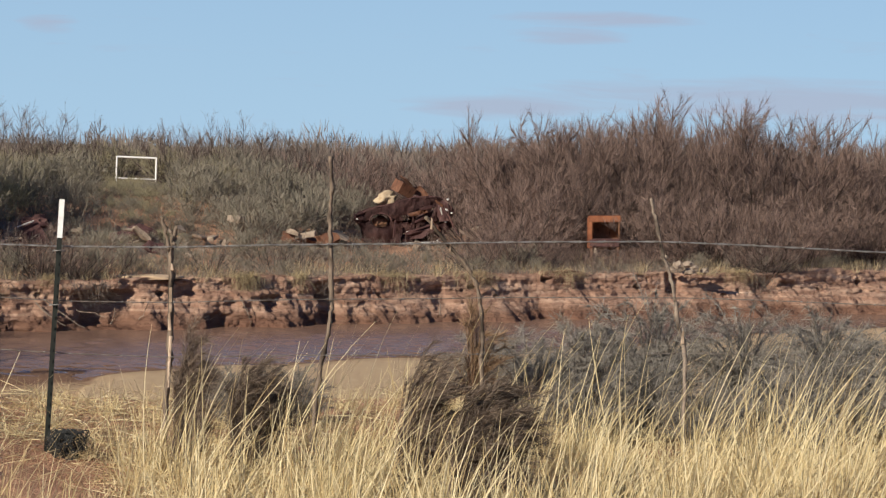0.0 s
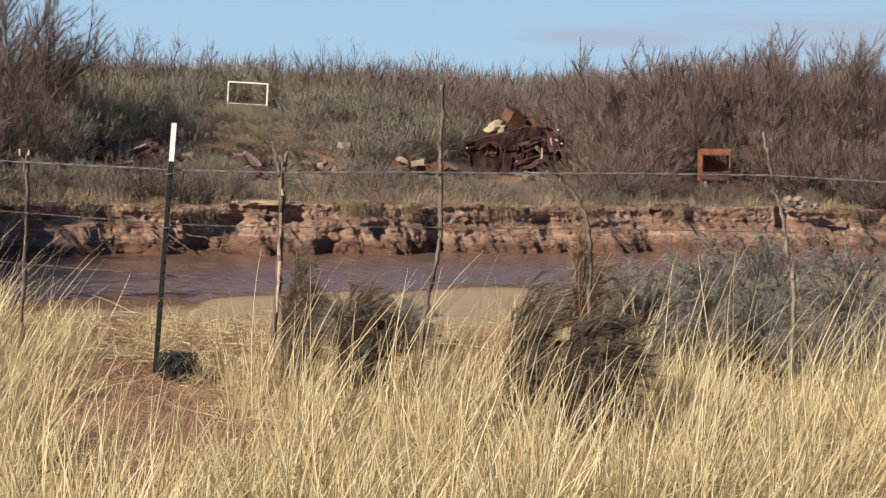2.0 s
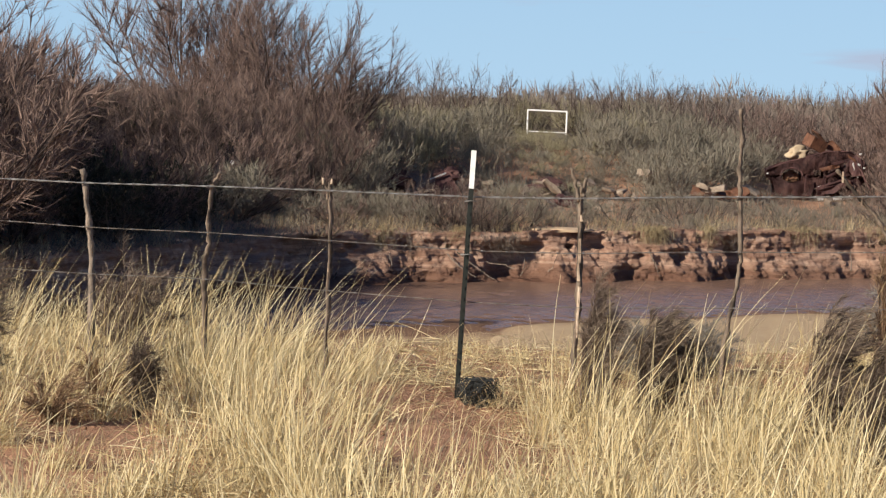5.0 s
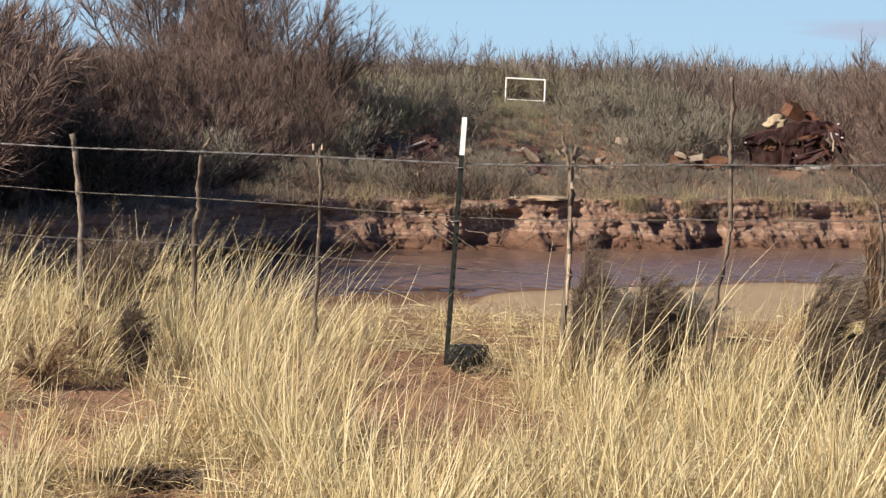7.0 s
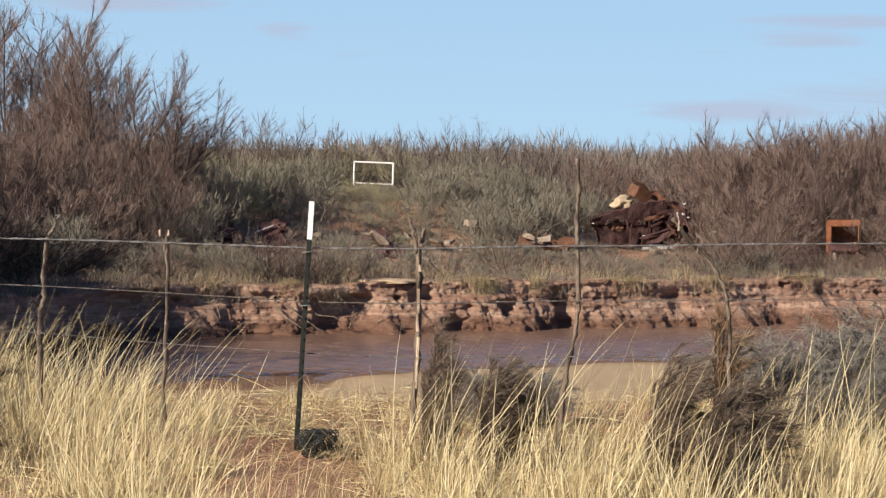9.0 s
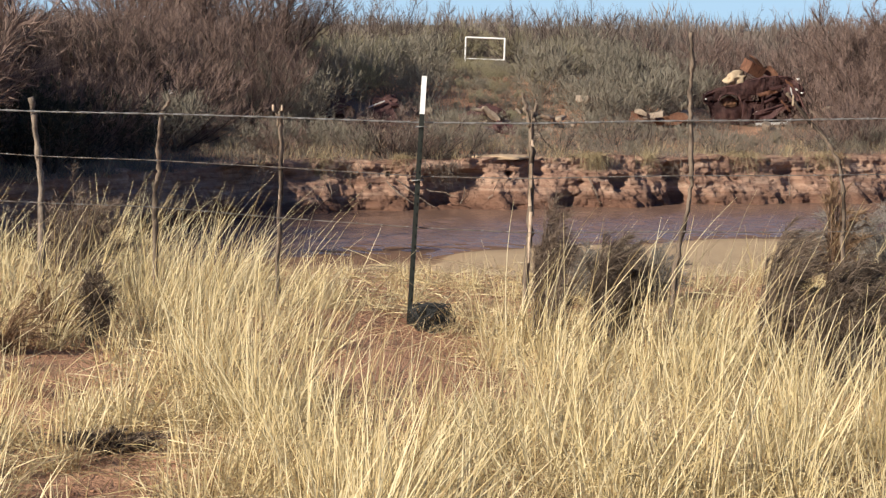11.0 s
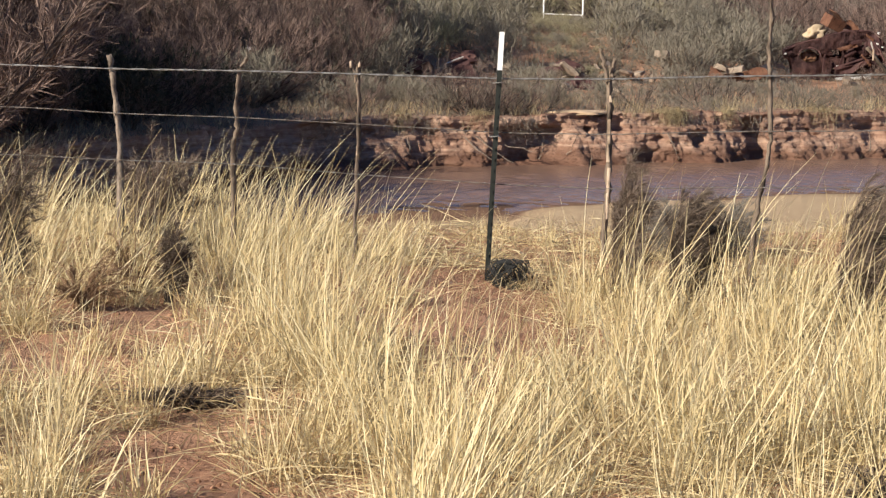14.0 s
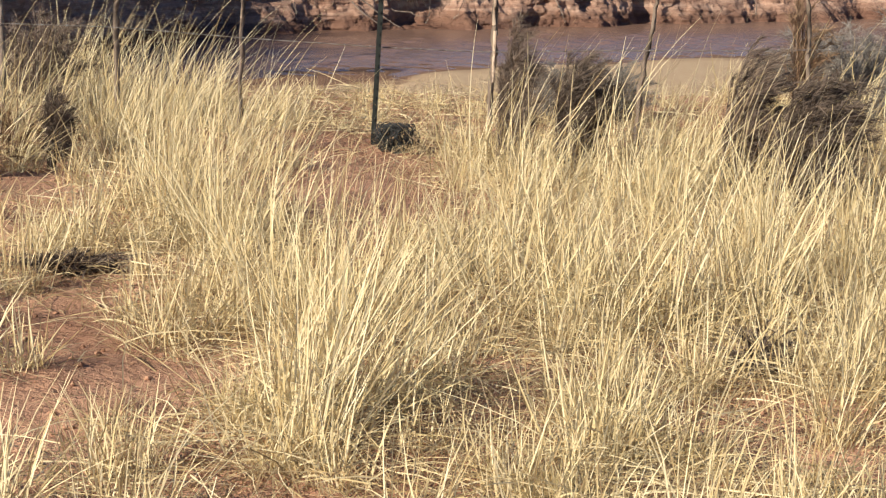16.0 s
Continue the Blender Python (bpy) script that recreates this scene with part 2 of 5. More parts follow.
WIRE = material("galvanised_wire", speckled((0.16, 0.15, 0.15), (0.40, 0.39, 0.38), 40, 0.001), 0.5, 0.6, 0.5)
DULL_WIRE = material("weathered_wire", speckled((0.10, 0.082, 0.072), (0.27, 0.235, 0.21), 40, 0.001), 0.6, 0.4, 0.4)
OLD_WIRE = material("dull_old_wire", speckled((0.025, 0.027, 0.028), (0.07, 0.07, 0.068), 20, 0.001), 0.65, 0.3)
RUST_DARK = material("dark_maroon_rust", rusty((0.032, 0.015, 0.016), (0.070, 0.032, 0.032), (0.15, 0.075, 0.066)), 0.75)
RUST_ORANGE = material("orange_rust", rusty((0.11, 0.036, 0.02), (0.22, 0.078, 0.036), (0.30, 0.12, 0.056)), 0.8)
RUST_CRATE = material("dark_brown_rust", rusty((0.06, 0.026, 0.017), (0.135, 0.060, 0.036), (0.22, 0.115, 0.07)), 0.8)
RUST_BROWN = material("brown_rust", rusty((0.10, 0.045, 0.028), (0.20, 0.098, 0.055), (0.31, 0.17, 0.105)), 0.8)
PALE_STONE = material("pale_rubble", speckled((0.17, 0.128, 0.098), (0.37, 0.30, 0.24), 4), 0.9)
DRY_SAND = material("pale_dry_sand", speckled((0.38, 0.27, 0.18), (0.52, 0.39, 0.27), 3, 0.03), 0.95)
TAN_FOAM = material("tan_upholstery", speckled((0.34, 0.25, 0.165), (0.54, 0.44, 0.31), 5), 0.95)
BLACK_FILM = material("black_plastic_film", speckled((0.008, 0.008, 0.009), (0.02, 0.02, 0.022), 9), 0.45)
CHROME = material("dull_bare_metal", speckled((0.5, 0.5, 0.5), (0.75, 0.74, 0.72), 6), 0.4, 0.5, 0.5)


# ---- mesh tools ----
rng = np.random.default_rng(7)


def bulk(name, verts, faces, mat, parent=None):
    """One mesh object from arrays of vertices and of faces (all of one size, or a list of such arrays)."""
    groups = faces if isinstance(faces, list) else [faces]
    me = bpy.data.meshes.new(name)
    verts = np.asarray(verts, np.float32)
    me.vertices.add(len(verts))
    me.vertices.foreach_set("co", verts.ravel())
    loops = np.concatenate([f.ravel() for f in groups]).astype(np.int32)
    sizes = np.concatenate([np.full(len(f), f.shape[1]) for f in groups]).astype(np.int32)
    me.loops.add(len(loops))
    me.loops.foreach_set("vertex_index", loops)
    me.polygons.add(len(sizes))
    me.polygons.foreach_set("loop_start", (np.cumsum(sizes) - sizes).astype(np.int32))
    me.update(calc_edges=True)
    me.validate()
    me.materials.append(mat)
    ob = new(name, me)
    ob.parent = parent
    return ob


def part(name, bm, mat, parent, label=""):
    me = bpy.data.meshes.new(name)
    bm.normal_update()
    bm.to_mesh(me)
    bm.free()
    me.materials.append(mat)
    ob = new(name, me)
    ob.parent = parent
    if label:
        tagged(ob, label)
    return ob


def smooth(ob):
    ob.data.polygons.foreach_set("use_smooth", np.ones(len(ob.data.polygons), bool))
    return ob


def tube(points, radii, sides=6, twist=0.0):
    """Vertices and quads of a tube along points, closed at both ends by a small ring."""
    P = np.asarray(points, float)
    T = np.gradient(P, axis=0)
    T /= np.linalg.norm(T, axis=1)[:, None] + 1e-9
    ref = np.where(np.abs(T[:, 2:3]) > 0.9, [[1.0, 0, 0]], [[0, 0, 1.0]])
    A = np.cross(T, ref)
    A /= np.linalg.norm(A, axis=1)[:, None] + 1e-9
    B = np.cross(T, A)
    a = np.linspace(0, 2 * np.pi, sides, endpoint=False) + twist
    r = np.asarray(radii, float)[:, None, None]
    V = P[:, None] + r * (np.cos(a)[None, :, None] * A[:, None] + np.sin(a)[None, :, None] * B[:, None])
    n = len(P)
    i = np.arange(n - 1)[:, None] * sides
    j = np.arange(sides)[None]
    k = (j + 1) % sides
    F = np.stack([i + j, i + k, i + sides + k, i + sides + j], -1).reshape(-1, 4)
    if sides == 4:
        F = np.vstack([F, [[3, 2, 1, 0]], [[(n - 1) * 4 + q for q in range(4)]]])
    return V.reshape(-1, 3), F


class Heap:
    """Gathers pieces of mesh into one."""

    def __init__(self):
        self.v, self.f, self.n = [], {}, 0

    def add(self, V, F):
        self.v.append(V)
        self.f.setdefault(F.shape[1], []).append(F + self.n)
        self.n += len(V)

    def object(self, name, mat, parent=None):
        return bulk(name, np.concatenate(self.v), [np.concatenate(f) for f in self.f.values()], mat, parent)


def twigs(P, D, width):
    """Thin three-sided spikes from P along D, as arrays."""
    n = len(P)
    u = np.cross(D, rng.normal(size=(n, 3)))
    u /= np.linalg.norm(u, axis=1)[:, None] + 1e-9
    w = np.cross(D, u)
    w /= np.linalg.norm(w, axis=1)[:, None] + 1e-9
    width = np.broadcast_to(np.asarray(width, float), (n,))[:, None]
    ring = [P + width * (math.cos(a) * u + math.sin(a) * w) for a in (0, 2.094, 4.189)]
    V = np.stack(ring + [P + D], 1).reshape(-1, 3)
    i = np.arange(n)[:, None] * 4
    F = np.concatenate([i + [0, 1, 3], i + [1, 2, 3], i + [2, 0, 3]], 1).reshape(-1, 3)
    return V, F


def wisps(P, D, width):
    """Fine far twigs, one tapered sliver each, from P along D."""
    n = len(P)
    u = np.cross(D, rng.normal(size=(n, 3)))
    u *= (np.broadcast_to(np.asarray(width, float), (n,)) / (np.linalg.norm(u, axis=1) + 1e-9))[:, None]
    V = np.stack([P - u, P + u, P + D], 1).reshape(-1, 3)
    return V, np.arange(3 * n).reshape(-1, 3)


def blades(P, D, bend, width, rows=4):
    """Flat grass blades: P the feet, D the way and length, bend a sideways pull that grows to the tip."""
    n = len(P)
    side = np.cross(D, rng.normal(size=(n, 3)))
    side /= np.linalg.norm(side, axis=1)[:, None] + 1e-9
    s = np.linspace(0, 1, rows)
    mid = P[:, None] + D[:, None] * s[None, :, None] + bend[:, None] * (s ** 2.2)[None, :, None]
    w = np.broadcast_to(np.asarray(width, float), (n,))[:, None, None] * (1 - 0.75 * s ** 2)[None, :, None] * side[:, None]
    V = np.stack([mid - w, mid + w], 2).reshape(-1, 3)
    i = (np.arange(n) * rows * 2)[:, None, None] + (np.arange(rows - 1) * 2)[None, :, None]
    F = (i + np.array([0, 1, 3, 2])[None, None]).reshape(-1, 4)
    return V, F


def unit(v):
    return v / (np.linalg.norm(v, axis=-1, keepdims=True) + 1e-9)


def fbm(x, y, scale, octaves=3, seed=0.0):
    t, amp, s = 0.0, 1.0, scale
    for _ in range(octaves):
        t += amp * noise.noise((x * s + seed, y * s - seed, seed * 1.7))
        amp, s = amp * 0.5, s * 2.1
    return t


# ---- the ground, the river and its banks ----
WATER_Z, TERRACE_Z = -4.10, -2.65


def ease(a, b, x):
    s = np.clip((x - a) / (b - a), 0, 1)
    return s * s * (3 - 2 * s)


def bank_line(x):
    """Where the foot of the far bank runs."""
    return np.interp(x, [-400, -30, -17, -13, -10.5, -8, 0, 8, 24.6, 45, 400], [49, 50, 53, 62.5, 70, 74.5, 78.5, 83.2, 91.7, 99, 170])


def shore_line(x):
    """Where the water meets the near sandbar."""
    return np.interp(x, [-400, -30, -17, -12, -8.5, -5.5, -1, 2.5, 6, 11, 17.5, 22.7, 45, 400], [40, 41, 42, 49, 58, 62.0, 64, 66.3, 68.6, 73, 79.5, 84.5, 94, 160])


def far_height(x, y):
    """The terrace behind the far bank, with the dumped mound on it."""
    d = y - bank_line(x)
    mound = 1.75 * ease(13, 37, d) * ease(8, 0, x) * (1 - 0.7 * ease(60, 120, d)) + 0.25 * ease(14, 30, d) * ease(8, 3, x) * fbm(x, y, 0.16, 2, 7.0)
    return TERRACE_Z + 0.10 * ease(0, 8, d) + mound + 0.10 * fbm(x, y, 0.25, 2, 3.0)


def field_height(x, y):
    return 0.035 * fbm(x, y, 1.1, 3, 1.0) + 0.05 * fbm(x, y, 0.35, 2, 5.0)


def build_ground():
    xs = np.concatenate([-np.geomspace(20.5, 2500, 26)[::-1], np.linspace(-20, -6.1, 36), np.linspace(-5.9, 5.9, 80), np.linspace(6.2, 32, 50), np.geomspace(33, 2500, 26)])
    near = np.concatenate([[-2500, -900, -300, -100, -40, -15, -5, 0, 2], np.linspace(3.5, 16.5, 100), [17.5, 19, 21, 23, 26, 30, 35, 42, 48]])
    V, rows = [], 0
    for y in near:
        for x in xs:
            drop = float(ease(15.6, 27, y + 0.5 * noise.noise((x * 0.4, 0, 9))))
            z = field_height(x, y) * (1 - drop) + drop * (WATER_Z + 0.34 + 0.05 * fbm(x, y, 0.2, 2, 2.0))
            if y > 40:
                z = WATER_Z + min(0.30, 0.03 * (shore_line(x) - y)) + 0.03 * fbm(x, y, 0.25, 2, 2.0)
            V.append((x, y, z))
        rows += 1
    # the river bed up to the far bank's foot
    for u in np.linspace(0.08, 1.0, 46):
        for x in xs:
            y = 48 + u * (bank_line(x) + 2.2 - 48)
            over = shore_line(x) - y + 1.2 * noise.noise((x * 0.35, y * 0.2, 4))
            mud = float(1 - ease(-5.0, -1.6, x + 0.6 * noise.noise((y * 0.4, x * 0.2, 6))))
            z = WATER_Z + float(np.clip(0.055 * over - 0.36 * mud * (over > 0) * min(1.0, over), -0.45, 0.26) if over > 0 and mud < 0.5 else np.clip(0.012 * over, -0.45, 0.06) if y > 54 else 0.2) + 0.02 * fbm(x, y, 0.25, 2, 2.0) * (over > 0)
            V.append((x, y, z))
        rows += 1
    for d in (2.35, 3, 4, 6, 8, 10, 13, 16, 20, 24, 28, 33, 38, 44, 52, 62, 75, 95, 130, 200, 350, 700, 1400, 2400):
        for x in xs:
            y = bank_line(x) + d
            V.append((x, y, float(far_height(x, y)) if d < 300 else TERRACE_Z))
        rows += 1
    nx = len(xs)
    i = np.arange(rows - 1)[:, None] * nx + np.arange(nx - 1)[None]
    F = np.stack([i, i + 1, i + nx + 1, i + nx], -1).reshape(-1, 4)
    ob = smooth(bulk("ground", V, F, SOIL))
    tagged(ob, "reddish sandy ground falling to a dry sandbar by the river", "ground", kind="structure")


def build_water():
    """The river's surface: small wind waves mid-stream, smooth in the lee of the bank and in the bend."""
    xs = np.concatenate([-np.geomspace(24.5, 600, 14)[::-1], np.arange(-24, -9, 0.6), np.arange(-9, 26, 0.19), np.geomspace(26.5, 600, 14)])
    ys = np.concatenate([[30, 38, 44, 48], np.arange(50, 57, 0.6), np.arange(57, 90, 0.17), [92, 98, 110, 130, 170]])
    X, Y = np.meshgrid(xs, ys)
    reach = ease(0.8, 4.5, bank_line(X) - Y + 1.6 * np.sin(X * 0.45) + 0.8 * np.sin(X * 1.3 + 1)) * ease(-8.5, -4.5, X + 0.8 * np.sin(Y * 0.6)) * ease(25, 22, X)
    wave = np.zeros_like(X)
    for _ in range(26):
        a, k = rng.normal(0.9, 0.6), 2 * np.pi / rng.uniform(0.45, 1.1)
        wave += np.sin(k * (X * math.cos(a) + Y * math.sin(a)) + rng.uniform(0, 6.28)) * 0.042 / k
    Z = WATER_Z + wave * (0.05 + 0.95 * reach)
    n = len(xs)
    i = np.arange(len(ys) - 1)[:, None] * n + np.arange(n - 1)[None]
    ob = smooth(bulk("river_water", np.stack([X, Y, Z], -1).reshape(-1, 3), np.stack([i, i + 1, i + n + 1, i + n], -1).reshape(-1, 4), WATER))
    tagged(ob, "slow muddy brown river with a rippled blue-grey sheen", "river", kind="structure")


RECESSES = [(-9.0, 0.6, 0.9, 0.15, 1.25), (-3.5, 0.85, 1.3, 0.0, 1.0), (-6.6, 0.3, 0.35, 0.6, 1.2), (1.40, 0.25, 0.7, 0.42, 0.82), (3.42, 0.28, 1.0, 0.0, 1.15),
            (7.2, 0.28, 0.6, 0.35, 1.0), (12.6, 0.2, 0.5, 0.5, 1.3), (16.0, 0.3, 0.6, 0.4, 1.4), (19.6, 0.5, 0.9, 0.1, 1.2), (-1.0, 0.3, 0.35, 0.5, 1.2), (-13.5, 1.5, 0.7, 0.1, 1.2)]


def build_bank():
    """The eroded clay bank: a steep layered face with cracks, slumps at its foot, an uneven lip and hollows."""
    ax = np.arange(-30, 46, 0.25)
    ay = bank_line(ax)
    ay[3:-3] = np.convolve(ay, np.ones(7) / 7, "same")[3:-3]
    arc = np.concatenate([[0], np.cumsum(np.hypot(np.diff(ax), np.diff(ay)))])
    lo, hi = np.interp([-17.5, 27], ax, arc)
    ss = np.concatenate([np.arange(0, lo, 0.3), np.arange(lo, hi, 0.055), np.arange(hi, arc[-1], 0.25)])
    xs, y0 = np.interp(ss, arc, ax), np.interp(ss, arc, ay)
    tx, ty = np.gradient(xs, ss), np.gradient(y0, ss)
    rows = 38
    V = np.zeros((rows + 4, len(ss), 3))
    for i, (s, x) in enumerate(zip(ss, xs)):
        top = TERRACE_Z - WATER_Z + 0.20 * fbm(s, 0, 0.5, 4, 6.0) + 0.02
        cut = 0.30 * fbm(s, 1, 0.2, 3, 8.0)
        slump = max(0.0, 0.55 + 1.4 * fbm(s, 4, 0.45, 3, 3.0))
        ledge_h, ledge_d = 0.62 * top + 0.2 * fbm(s, 12, 0.35, 2, 2.0), max(0.0, 0.18 + 0.3 * fbm(s, 15, 0.4, 2, 5.0))
        lip = 0.05 * fbm(s, 9, 1.3, 3, 4.0)
        calm = 1 - 0.60 * float(ease(3.6, 6.0, x))
        slump += 0.35 * float(ease(3.6, 6.0, x))
        for j in range(rows):
            u = j / (rows - 1)
            h = -0.1 + u * (top + 0.1)
            n1 = noise.noise((s * 0.8, h * 1.5, 2.0))
            n2 = noise.noise((s * 2.6, h * 3.4, 5.0))
            n3 = noise.noise((s * 9.0, h * 11.0, 8.0))
            n4 = noise.noise((s * 16.0, h * 19.0, 3.0))
            big_d, big_p = noise.voronoi((s * 1.15 + 0.10 * n2, h * 1.1 + 0.15 * n1, 0.3), distance_metric="CHEBYCHEV")
            bit_d, bit_p = noise.voronoi((s * 3.0 + 0.12 * n3, h * 3.4 + 0.25 * n2, 4.3), distance_metric="CHEBYCHEV")
            sml_d, sml_p = noise.voronoi((s * 5.5, h * 10.0 + 0.3 * n2, 9.3), distance_metric="MANHATTAN")
            step1 = math.sin(big_p[0].x * 91.7 + big_p[0].y * 57.1)
            step2 = math.sin(bit_p[0].x * 71.3 + bit_p[0].y * 37.9)
            step3 = math.sin(sml_p[0].x * 61.3 + sml_p[0].y * 47.9)
            crack = -0.055 * max(0.0, 1 - (big_d[1] - big_d[0]) * 14) - 0.03 * max(0.0, 1 - (bit_d[1] - bit_d[0]) * 8)
            talus = 1.35 * slump * max(0.0, 0.6 - h / max(top, 0.4)) ** 1.1
            out = cut + 0.05 * n1 + 0.013 * n3 + 0.009 * n4 + calm * (0.052 * step1 * (1 - 0.4 * u) + 0.040 * step2 + crack) - 0.30 * float(ease(0.40, 0.52, n2 + 0.3 * n1)) * float(ease(0.45, 0.6, u)) * float(1 - ease(0.85, 0.95, u)) + 0.026 * step3 + 0.07 * noise.noise((s * 0.22, h * 5.0, 11.0)) + 0.05 * noise.noise((s * 0.6, h * 11.0, 14.0)) + ledge_d * float(1 - ease(ledge_h - 0.05, ledge_h + 0.05, h + 0.12 * n1)) + talus + lip * u * u - 0.42 * u
            if x > -10.2:
                for cx, half, deep, low, high in RECESSES:
                    g = math.exp(-((x - cx) / half) ** 4)
                    out -= (0.7 if x < 4.5 else 0.4) * deep * g * float(ease(low - 0.1, low + 0.15, h)) * float(1 - ease(high, high + 0.2, h))
            V[j, i] = (x + ty[i] * out, y0[i] - tx[i] * out, WATER_Z + h)
        last = V[rows - 1, i]
        for k, back in enumerate((0.12, 0.7, 1.7, 3.0)):
            px, py = last[0] - ty[i] * back, last[1] + tx[i] * back
            z = (last[2] + 0.02) * (1 - (k + 1) / 4) + (far_height(px, py) + (0.03 if k < 3 else -0.05)) * (k + 1) / 4
            V[rows + k, i] = (px, py, z)
    nx = len(ss)
    i = np.arange(rows + 3)[:, None] * nx + np.arange(nx - 1)[None]
    F = np.stack([i, i + 1, i + nx + 1, i + nx], -1).reshape(-1, 4)
    ob = bulk("river_bank", V.reshape(-1, 3), F, CLAY)
    tagged(ob, "eroded pinkish clay river bank with cracks, ledges and hollows", "river bank", kind="structure")


build_ground()
build_water()
build_bank()


# ---- far vegetation ----
def thing(name, label, category, group="", kind=""):
    return tagged(new(name), label, category, group, kind)


def make_tamarisk(height, width, limbs, subs, per_sub, twig_len, lean=34, first=0.12, twig_r=0.0062, mat=None, fan=0.85, rise=0.22):
    """A bare winter tamarisk: limbs that fan out of the foot like a vase, upswept branches, and plumes of fine twigs on them."""
    root = thing("tamarisk_tree", "leafless brown tamarisk with fanning limbs and feathery twigs", "tree", "tamarisk thicket")
    wood, crown = Heap(), Heap()
    for s in range(limbs):
        az = 2 * math.pi * (s + rng.uniform(-0.4, 0.4)) / limbs * 2.4
        share = math.sqrt((s + 0.5) / limbs)
        tilt = radians(lean) * share
        flat = np.array([math.cos(az), math.sin(az), 0.0])
        L = height * rng.uniform(0.80, 0.97) * (1 - 0.22 * share ** 2)
        u = np.linspace(0, 1, 7)[:, None]
        base = flat * 0.09 * width * rng.uniform(0.2, 1.0) + [0, 0, -0.1]
        pts = base + flat * (width / 2.6) * L * math.sin(tilt) * (1.45 * u - 0.45 * u ** 2) + np.array([0, 0, 1.0]) * L * (0.86 * u + 0.14 * u ** 2) * (0.45 + 0.55 * math.cos(tilt))
        pts = pts + np.cumsum(rng.normal(0, 0.032 * L, (7, 3)) * [1, 1, 0.3], axis=0) * u
        wood.add(*tube(pts, (0.012 + 0.0056 * L) * (1 - 0.90 * u[:, 0]) + 0.004, 4))
        k = subs
        t = rng.uniform(first, 0.97, k) * 5.999
        i = t.astype(int)
        fr = (t - i)[:, None]
        P = pts[i] * (1 - fr) + pts[i + 1] * fr
        tan = unit(pts[i + 1] - pts[i])
        side = rng.normal(0, 1, (k, 3)) * [1, 1, 0.35]
        bl = (height * rng.uniform(0.45, 1.15, k) * (0.27 - 0.016 * t))[:, None]
        D = unit(tan + unit(side) * (fan * rng.uniform(0.5, 1.5, k))[:, None]) * bl
        bend = np.stack([rng.normal(0.03, 0.06, k), rng.normal(0, 0.06, k), rng.uniform(0.10, 0.36, k)], 1) * bl
        wood.add(*blades(P, D, bend, rng.uniform(0.008, 0.015, k), 3))
        m = k * per_sub
        who = np.repeat(np.arange(k), per_sub)
        q = rng.uniform(0.08, 1, m)[:, None] ** 0.8
        T = unit(D[who] + 2.2 * bend[who] * q ** 1.2)
        E = unit(T + rng.normal(0, 0.46, (m, 3)) + [0.05, 0, rise]) * (twig_len * rng.uniform(0.5, 1.25, m))[:, None]
        crown.add(*wisps(P[who] + D[who] * q + bend[who] * q ** 2.2, E, twig_r * rng.uniform(0.6, 1.3, m)))
    wood.object("trunk", TAMARISK_BARK, root)
    crown.object("crown", mat or TAMARISK, root)
    return root


def make_shrub(name, label, group, mat, radius, height, n_twig, n_leaf, leaf, stem_mat, lobes=7, twig_r=0.008, up=0.6, broad=0.085):
    """A rounded shrub: stems from the foot, twigs at lobes of uneven size, and small leaf tufts on them."""
    root = thing(name, label, "shrub", group)
    wood, leafs = Heap(), Heap()
    lobe_c = np.stack([rng.normal(0, 0.42 * radius, lobes), rng.normal(0, 0.42 * radius, lobes), height * rng.uniform(0.35, 0.72, lobes)], 1)
    lobe_r = radius * rng.uniform(0.32, 0.6, lobes)
    for c, r in zip(lobe_c, lobe_r):
        for _ in range(2):
            foot = np.array([c[0] * 0.06 + rng.normal(0, 0.012 * radius), c[1] * 0.06 + rng.normal(0, 0.012 * radius), -0.05])
            end = c + rng.normal(0, 0.4 * r, 3)
            wood.add(*tube([foot, (foot + end) / 2 + rng.normal(0, 0.08 * radius, 3), end], [twig_r * 2.2, twig_r * 1.6, twig_r * 0.8], 4))
    pick = rng.integers(0, lobes, n_twig)
    out = unit(rng.normal(0, 1, (n_twig, 3)) + [0, 0, 0.25])
    P = lobe_c[pick] + out * (lobe_r[pick] * rng.uniform(0.4, 0.92, n_twig))[:, None]
    P[:, 2] = np.maximum(P[:, 2], 0.02)
    D = unit(out + [0, 0, up] + rng.normal(0, 0.35, (n_twig, 3))) * (lobe_r[pick] * rng.uniform(0.3, 0.75, n_twig))[:, None]
    wood.add(*wisps(P, D, 1.3 * twig_r * rng.uniform(0.6, 1.2, n_twig)))
    wood.object("wood", stem_mat, root)
    if n_leaf:
        pick = rng.integers(0, n_twig, n_leaf)
        Q = P[pick] + D[pick] * rng.uniform(0.25, 1.0, n_leaf)[:, None] + rng.normal(0, 0.03 * radius, (n_leaf, 3))
        E = unit(unit(D[pick]) + rng.normal(0, 0.42, (n_leaf, 3)) + [0, 0, 0.25]) * (leaf * rng.uniform(0.6, 1.5, n_leaf))[:, None]
        leafs.add(*wisps(Q, E, leaf * broad))
        leafs.object("foliage", mat, root)
    return root


# open ground in front of the dumped things: slope x / y, half width, how far back, how tall plants may grow there
OPEN_GROUND = [(0.152, 0.024, 85, 95.0, 0.24), (0.076, 0.032, 86, 106.5, 0.27), (-0.078, 0.014, 84, 92.8, 0.27), (-0.032, 0.009, 84, 94.0, 0.28), (-0.012, 0.012, 86, 98.0, 0.34), (0.034, 0.012, 88, 98.5, 0.36), (-0.0353, 0.012, 98, 131.0, 0.50)]

PLACED = set()


